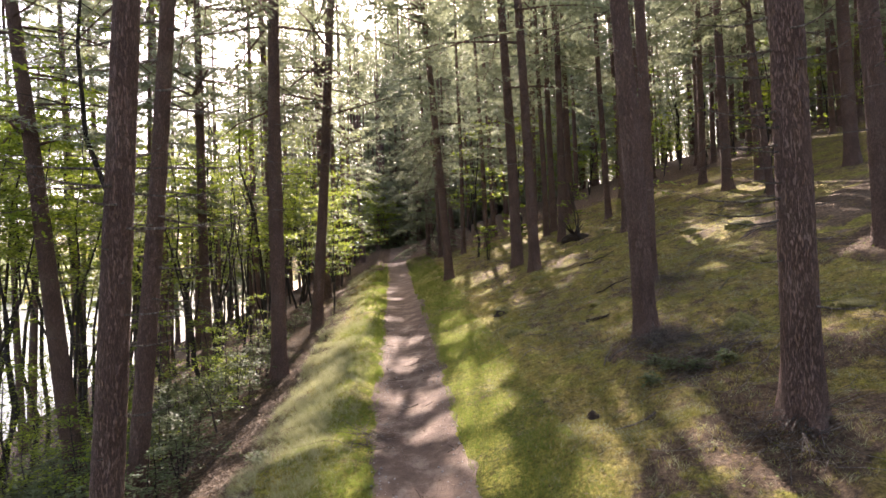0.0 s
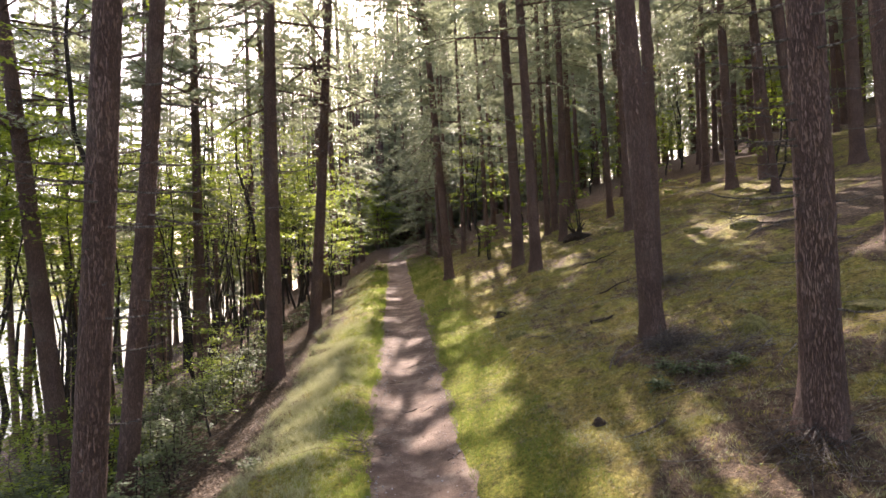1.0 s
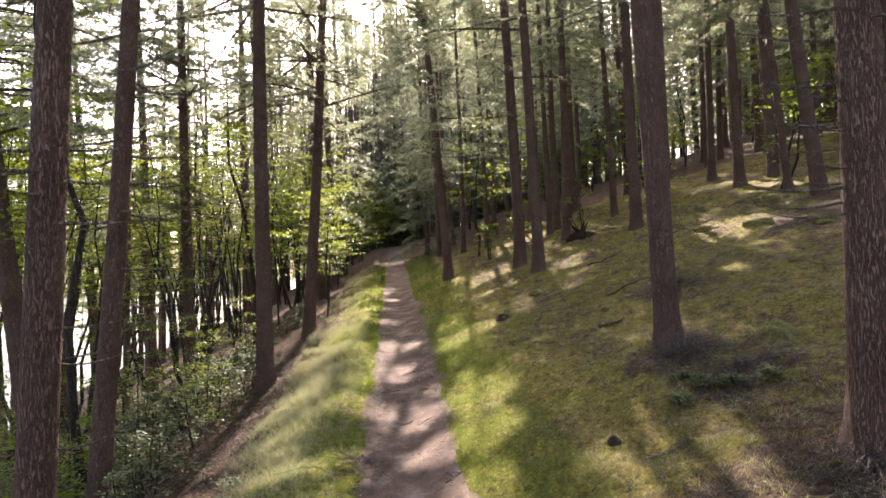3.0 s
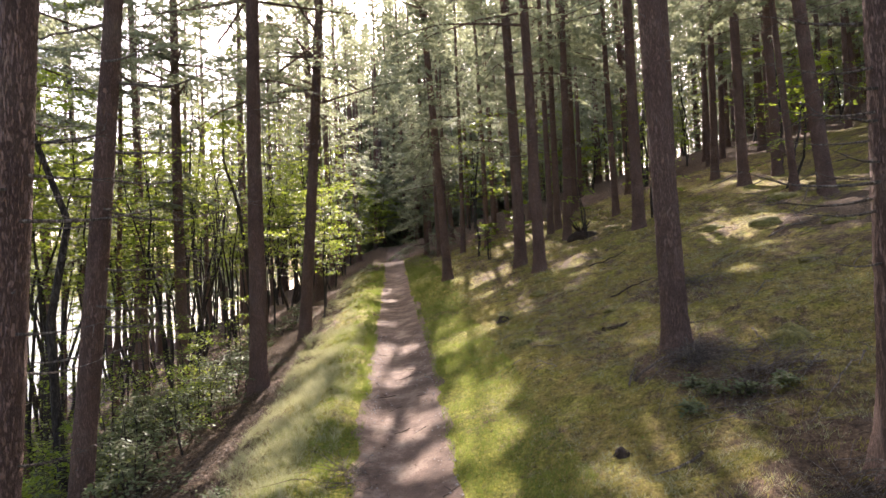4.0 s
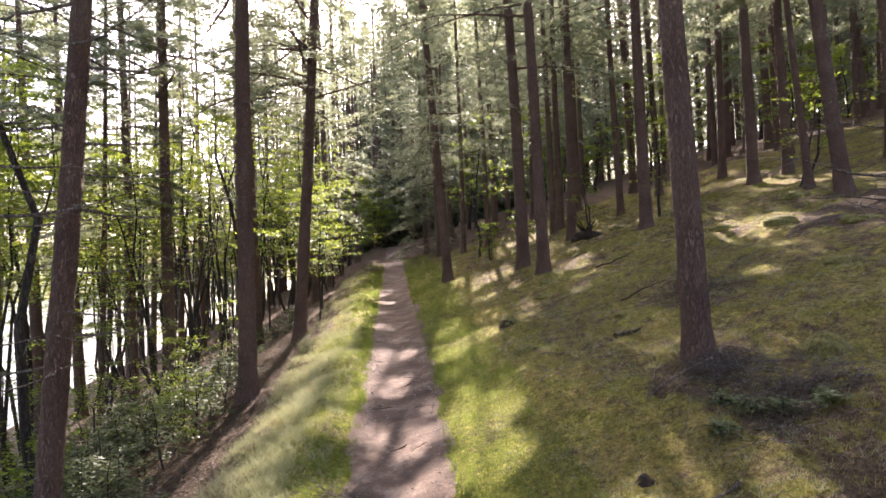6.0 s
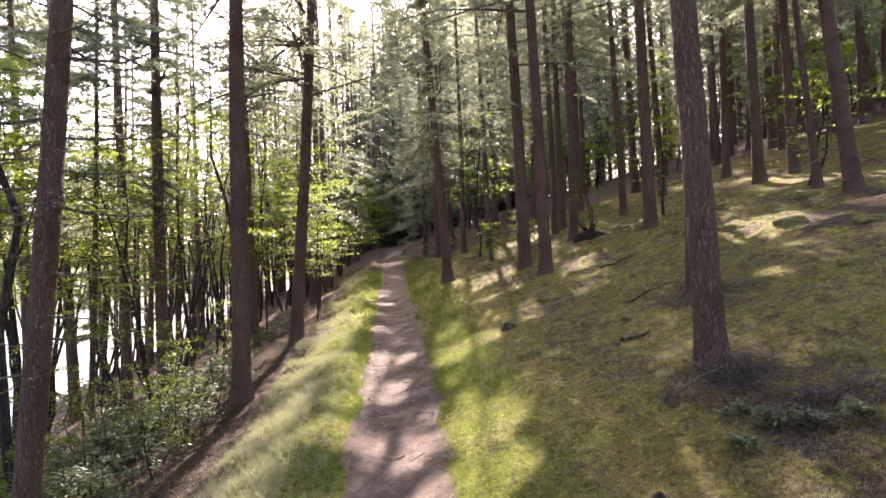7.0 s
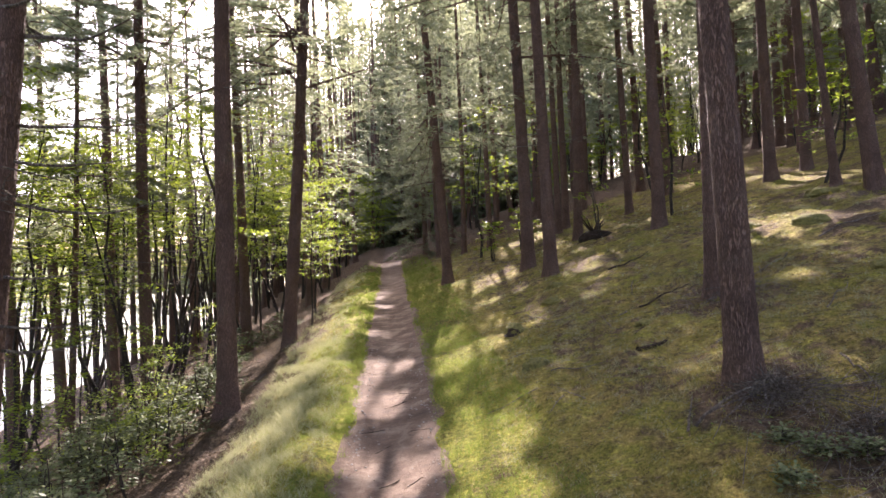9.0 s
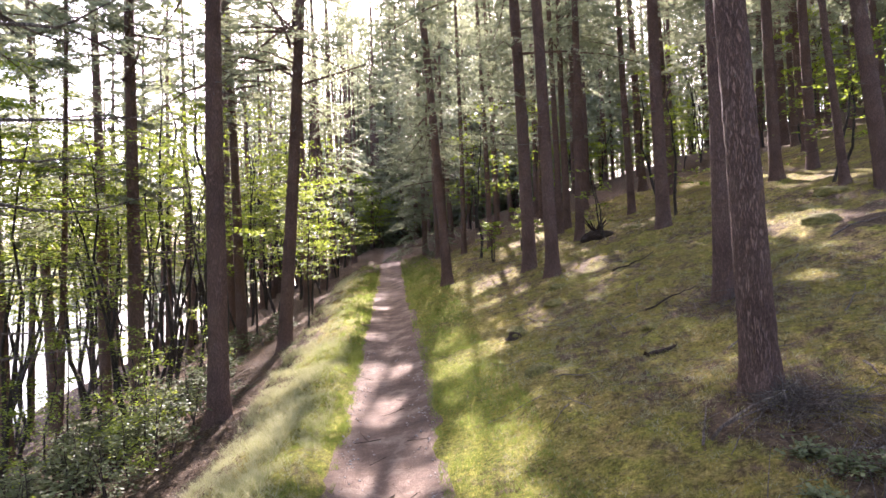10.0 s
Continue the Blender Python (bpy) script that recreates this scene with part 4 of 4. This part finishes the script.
def blades(name, x, y, h, w, lean, material, label):
    """Grass, one pointed blade each, rooted in the ground; one sheet of stuff."""
    n = len(x)
    z = terrain(x, y)
    a = RNG.uniform(0, 6.28, n)
    u = np.stack([np.cos(a), np.sin(a), np.zeros(n)], 1)
    b = RNG.uniform(0, 6.28, n)
    bend = np.stack([np.cos(b), np.sin(b), np.zeros(n)], 1) * (lean * h * RNG.uniform(0.3, 1.2, n))[:, None]
    p = np.stack([x, y, z - 0.005], 1)
    up = np.array([0, 0, 1.0])
    v = np.stack([p - u * w[:, None] / 2, p + u * w[:, None] / 2, p + up * h[:, None] + bend], 1).reshape(-1, 3)
    f = np.arange(n * 3).reshape(n, 3)
    me = mesh_from(name, v, f, material, False)
    return tagged(new(name, me), label, "grass", kind="stuff")


def scatter(n, y0, y1, d0, d1, clump=0.6, seed=41):
    y = RNG.uniform(y0, y1, n)
    d = RNG.uniform(d0, d1, n)
    x = path_x(y) + d
    keep = value_noise(x, y, 0.5, seed) + 0.6 * value_noise(x, y, 0.17, seed + 1) > RNG.uniform(-1.2, clump, n) - 0.2
    return x[keep], y[keep]


def tufted(n, y0, y1, d0, d1, clump, seed, per=9, r=0.018):
    """Places gathered into small tufts."""
    x, y = scatter(n // per, y0, y1, d0, d1, clump, seed)
    x, y = np.repeat(x, per), np.repeat(y, per)
    return x + RNG.normal(0, r, len(x)), y + RNG.normal(0, r, len(y))


def grass_height(x, y, seed):
    return 1 + 0.5 * value_noise(x, y, 0.6, seed) + 0.25 * value_noise(x, y, 0.2, seed + 1)


for n, y0, y1, d0, d1, h, w in ((62000, 4, 14, -1.9, -0.47, 0.055, 0.005), (40000, 4, 14, 0.48, 1.5, 0.05, 0.005), (12000, 14, 32, -1.4, -0.46, 0.08, 0.014), (12000, 14, 32, 0.46, 1.6, 0.07, 0.014), (80000, 4, 14, 1.2, 6.5, 0.042, 0.0055), (22000, 14, 30, 1.5, 10, 0.045, 0.014)):
    x, y = tufted(n, y0, y1, d0, d1, 0.6, 41) if d0 > 1 or d1 < 0 else scatter(n, y0, y1, d0, d1)
    m = (litter_amount(x, y) < RNG.uniform(0.0, 0.8, len(x))) & (path_x(y) - x < RNG.uniform(0.6, 1.75, len(x)) + 0.25 * value_noise(x, y, 0.7, 81))
    x, y = x[m], y[m]
    blades("grass", x, y, h * grass_height(x, y, 51) * RNG.uniform(0.5, 1.4, len(x)), w * RNG.uniform(0.7, 1.3, len(x)), 0.9, GRASS if d0 > 1 else TURF, "short green grass along the footpath")
for n, y0, y1, d0, d1, h, w in ((26000, 4, 15, -1.5, -0.7, 0.06, 0.0055), (44000, 4, 15, -2.05, -1.1, 0.08, 0.006), (45000, 4, 13, 1.0, 6.5, 0.045, 0.004), (10000, 15, 30, -2.2, -1.0, 0.1, 0.01), (9000, 13, 28, 1.5, 9, 0.045, 0.01)):
    x, y = tufted(n, y0, y1, d0, d1, 0.5, 45)
    blades("dry_grass", x, y, h * grass_height(x, y, 57) * RNG.uniform(0.5, 1.5, len(x)), w * RNG.uniform(0.7, 1.3, len(x)), 1.2, STRAW, "pale dry grass hanging over the bank")


def flat_litter(name, x, y, size, aspect, material, label, lift=0.006):
    n = len(x)
    p = np.stack([x, y, terrain(x, y) + lift], 1)
    a = RNG.uniform(0, 6.28, n)
    v, f = cards(p, np.stack([np.cos(a), np.sin(a), RNG.normal(0, 0.25, n)], 1), size, size * aspect)
    return tagged(new(name, mesh_from(name, v, f, material, False)), label, "leaf litter", kind="stuff")


x, y = scatter(50000, 4, 16, -7, -1.8, 0.6, 61)
flat_litter("leaf_litter", x, y, RNG.uniform(0.02, 0.07, len(x)), 0.35, LITTER, "brown fallen leaves and needles on the bank")
x, y = scatter(52000, 4, 14, 0.9, 7.5, 0.4, 63)
m = litter_amount(x, y) + 0.2 > RNG.uniform(0.0, 0.7, len(x))
x, y = x[m], y[m]
flat_litter("needle_litter", x, y, RNG.uniform(0.015, 0.055, len(x)), 0.2, LITTER, "brown needles and twigs strewn under the conifers", 0.012)
x, y = scatter(1300, 4, 14, -0.55, 0.55, 0.6, 65)
flat_litter("path_litter", x, y, RNG.uniform(0.01, 0.035, len(x)), 0.5, LITTER, "scattered fallen leaves on the earth path", 0.02)

x, y = scatter(1800, 4, 13, 1.4, 7, 0.2, 67)
flat_litter("ground_ivy", x, y, RNG.uniform(0.015, 0.035, len(x)), 0.7, TURF, "small green herb leaves sprinkled over the moss", 0.03)
x, y = scatter(2600, 4, 12, -2.9, -1.6, 0.2, 68)
flat_litter("bank_leaves", x, y, RNG.uniform(0.02, 0.055, len(x)), 0.6, LITTER, "dead leaves caught on the edge of the bank", 0.02)

x, y = scatter(4200, 4, 11, 1.2, 7.5, 0.3, 69)
flat_litter("dead_stems", x, y, RNG.uniform(0.04, 0.15, len(x)), 0.045, LITTER, "thin dry stems and twigs strewn over the slope", 0.025)
x, y = scatter(3000, 4, 13, -6, -1.9, 0.3, 70)
flat_litter("dead_stems", x, y, RNG.uniform(0.07, 0.24, len(x)), 0.05, LITTER, "thin brown stems and twigs strewn over the bank", 0.025)

# pebbles on the path
vs, fs, off = [], [], 0
for _ in range(420):
    y = RNG.uniform(4.2, 14)
    x = float(path_x(y)) + RNG.choice([-1, 1]) * (0.5 - abs(RNG.normal(0, 0.16)))
    s = RNG.uniform(0.006, 0.02)
    v = np.array([[1, 0, 0], [0, 1, 0], [-1, 0, 0], [0, -1, 0], [0, 0, 0.7], [0, 0, -0.5]]) * s * RNG.uniform(0.6, 1.3, (6, 1)) + np.array([x, y, ground_at(x, y) + 0.014])
    vs.append(v)
    fs += [[a + off for a in f] for f in ([0, 1, 4], [1, 2, 4], [2, 3, 4], [3, 0, 4], [1, 0, 5], [2, 1, 5], [3, 2, 5], [0, 3, 5])]
    off += 6
tagged(new("pebbles", mesh_from("pebbles", np.concatenate(vs), fs, STONE)), "small grey stones along the path", "stones", kind="stuff")


def hummock(x, y, rx, ry, h, material, label, name="moss_hummock", category="mound"):
    """A lumpy mossy mound or buried stone."""
    bm = bmesh.new()
    bmesh.ops.create_icosphere(bm, subdivisions=4, radius=1)
    sd = RNG.uniform(0, 50)
    for v in bm.verts:
        k = 1 + 0.25 * noise.noise(v.co * 1.6 + Vector((sd, 0, 0))) + 0.1 * noise.noise(v.co * 5 + Vector((0, sd, 0)))
        v.co = Vector((v.co.x * rx * k, v.co.y * ry * k, v.co.z * h * k))
    me = bpy.data.meshes.new(name)
    bm.to_mesh(me)
    me.materials.append(material)
    me.polygons.foreach_set("use_smooth", np.ones(len(me.polygons), bool))
    ob = tagged(new(name, me), label, category, "mossy mounds")
    ob.location = (x, y, ground_at(x, y) - 0.35 * h)
    return ob


for x, y, rx, h in ((3.65, 7.45, 0.22, 0.3), (1.2, 10.25, 0.15, 0.1), (6.0, 14.3, 0.3, 0.16), (6.7, 13.4, 0.35, 0.2), (7.2, 14.6, 0.25, 0.16), (5.2, 18.9, 0.3, 0.2), (2.7, 10.6, 0.16, 0.08), (4.8, 7.0, 0.25, 0.1), (2.0, 13.5, 0.2, 0.1), (7.4, 12.2, 0.3, 0.15), (2.3, 14.6, 0.2, 0.12), (8.2, 15.4, 0.35, 0.2), (5.5, 10.0, 0.2, 0.1)):
    hummock(x, y, rx, rx * RNG.uniform(0.7, 1.1), h * 0.8, MOSS, "dark green moss hummock swelling from the slope")


def stump(x, y, r, h, label, skin):
    """A rotten stump: splayed foot, ragged broken top."""
    root = tagged(new("tree_stump"), label, "stump", "old stumps")
    root.location = (x, y, ground_at(x, y))
    a = np.linspace(0, 2 * np.pi, 24, endpoint=False)
    zs = np.linspace(-0.1, 1, 9)
    jag = h * (1 + 0.12 * np.sin(3 * a + x) + 0.05 * RNG.normal(0, 1, 24))
    rad = r * (1 + 0.7 * np.exp(-np.maximum(zs, 0) * 4))[:, None] * (1 + 0.12 * np.sin(4 * a + y))[None]
    v = np.stack([rad * np.cos(a), rad * np.sin(a), zs[:, None] * jag[None]], -1).reshape(-1, 3)
    inner = np.stack([0.6 * r * np.cos(a), 0.6 * r * np.sin(a), 0.55 * jag], -1)
    v = np.concatenate([v, inner])
    i = np.arange(10 * 24).reshape(10, 24)
    j = np.roll(i, -1, 1)
    f = np.stack([i[:-1], j[:-1], j[1:], i[1:]], -1).reshape(-1, 4).tolist() + [i[-1].tolist()]
    part("wood", mesh_from("wood", v, f, skin), root)
    return root


stump(1.1, 11.95, 0.1, 0.1, "small rotten stump with a dark hollow", ROTTEN)
hummock(1.12, 10.05, 0.15, 0.1, 0.14, MOSS, "dark rotten stump sunk in the moss", "rotten_stump", "stump")
hummock(1.46, 6.2, 0.075, 0.06, 0.08, ROTTEN, "little dark rotten stump in the grass", "rotten_stump", "stump")
cap = hummock(1.13, 12.0, 0.18, 0.14, 0.14, MOSS, "moss cushion grown over the old stump")
cap.location.z += 0.07


def stick(name, x, y, length, az, r, label, lift=0.02, rise=0.0, skin=TWIG):
    s = np.linspace(0, 1, 9)
    px = x + math.cos(az) * length * s + np.cumsum(RNG.normal(0, 0.012, 9)) * length
    pyy = y + math.sin(az) * length * s + np.cumsum(RNG.normal(0, 0.012, 9)) * length
    pz = terrain(px, pyy) + lift + rise * s
    v, f = tube_arrays(np.stack([px, pyy, pz], 1), r * (1.15 - 0.7 * s), 6)
    return tagged(new(name, mesh_from(name, v, f, skin)), label, "stick", "fallen sticks")


stick("log", 2.25, 9.62, 0.42, 0.35, 0.035, "short dark log lying in the moss", skin=ROTTEN)
for _ in range(46):
    y = RNG.uniform(5, 15)
    x = float(path_x(y)) + RNG.uniform(1.6, 8)
    stick("stick", x, y, RNG.uniform(0.3, 1.1), RNG.uniform(0, 6.28), RNG.uniform(0.005, 0.012), "thin fallen stick on the mossy slope")
for _ in range(14):
    y = RNG.uniform(5.5, 13)
    stick("twig", float(path_x(y)) + RNG.uniform(-0.45, 0.45), y, RNG.uniform(0.12, 0.32), RNG.uniform(0, 6.28), RNG.uniform(0.003, 0.006), "little dark twig lying on the earth path", 0.016, skin=ROTTEN)
for _ in range(40):
    y = RNG.uniform(5, 15)
    x = float(path_x(y)) - RNG.uniform(2.3, 6)
    stick("stick", x, y, RNG.uniform(0.3, 1.2), RNG.uniform(0, 6.28), RNG.uniform(0.005, 0.012), "thin fallen stick on the leafy bank")


def brush_pile(x, y, spread, count, label):
    """A heap of dry twigs, too tangled to count."""
    vs, fs, off = [], [], 0
    for _ in range(count):
        a, q = RNG.uniform(0, 6.28), abs(RNG.normal(0, spread * 0.6))
        cx, cy = x + math.cos(a) * q, y + math.sin(a) * q
        az, ln = RNG.uniform(0, 6.28), RNG.uniform(0.15, 0.6)
        s = np.linspace(0, 1, 4)
        px, pq = cx + math.cos(az) * ln * s, cy + math.sin(az) * ln * s
        pz = terrain(px, pq) + 0.01 + RNG.uniform(0, 0.12) * np.exp(-q / spread) + RNG.uniform(-0.02, 0.1) * s + RNG.normal(0, 0.008, 4)
        v, f = tube_arrays(np.stack([px, pq, pz], 1), RNG.uniform(0.002, 0.0055) * (1.1 - 0.7 * s), 3, False)
        vs.append(v)
        fs += [[b + off for b in c] for c in f]
        off += len(v)
    return tagged(new("brushwood", mesh_from("brushwood", np.concatenate(vs), fs, TWIG)), label, "brushwood", kind="stuff")


brush_pile(2.7, 7.5, 0.42, 170, "dry twigs heaped at the foot of a conifer")
brush_pile(2.85, 6.7, 0.75, 170, "tangled dead twigs on the slope")
brush_pile(2.7, 4.75, 0.5, 120, "dry twigs round the foot of a thick conifer")
brush_pile(4.7, 5.7, 0.7, 200, "tangled dead twigs on the slope")
brush_pile(3.9, 10.6, 0.5, 100, "dry twigs heaped on the slope")
brush_pile(-0.98, 6.85, 0.22, 60, "small twigs and dead leaves lodged at the path's edge")
brush_pile(-4.0, 8.5, 1.4, 240, "dead twigs strewn over the leafy bank")


def root_plate(x, y):
    """A torn-up root plate with spiky broken roots."""
    root = tagged(new("root_stump"), "dark upturned stump with spiky broken roots", "stump", "old stumps")
    root.location = (x, y, ground_at(x, y))
    part("wood", hummock(x, y, 0.45, 0.3, 0.22, ROTTEN, "", "wood").data, root)
    bpy.data.objects.remove(bpy.data.objects["wood"] if bpy.data.objects["wood"].parent is None else [o for o in bpy.data.objects if o.name.startswith("wood") and o.parent is None][0])
    for k in range(9):
        a = RNG.uniform(0, 6.28)
        s = np.linspace(0, 1, 5)
        ln = RNG.uniform(0.25, 0.55)
        p = np.stack([math.cos(a) * 0.3 * s * 1.2 - 0.1, math.sin(a) * 0.2 * s, 0.12 + ln * s], 1)
        v, f = tube_arrays(p, 0.035 * (1.1 - s), 5)
        part("root", mesh_from("root", v, f, ROTTEN), root)


root_plate(4.25, 18.9)
for x, y, ln, az, r in ((2.75, 7.72, 0.75, 3.5, 0.009), (2.7, 7.6, 0.5, 4.3, 0.007), (2.95, 7.6, 0.6, 5.4, 0.008), (2.6, 7.7, 0.9, 3.9, 0.008)):
    stick("stick", x, y, ln, az, r, "dry stick propped at the foot of a conifer", 0.03, 0.05)
stick("stick", 1.98, 7.46, 0.72, 0.06, 0.011, "dry stick leaning against the foot of a conifer", 0.03, 0.2)
stick("stick", 2.52, 7.36, 0.3, 1.2, 0.006, "dry stick leaning against the foot of a conifer", 0.02, 0.22)
stick("stick", 2.72, 7.4, 0.26, 2.0, 0.006, "dry stick leaning against the foot of a conifer", 0.02, 0.2)
stick("branch", 2.9, 11.4, 0.9, 0.4, 0.014, "crooked fallen branch lying on the moss", 0.03, 0.02, ROTTEN)
stick("branch", 3.25, 14.2, 1.1, 0.5, 0.016, "crooked fallen branch lying on the moss", 0.03, 0.02, ROTTEN)
stick("branch", 6.2, 12.4, 1.3, 0.15, 0.014, "crooked fallen branch lying on the moss", 0.03, 0.02)
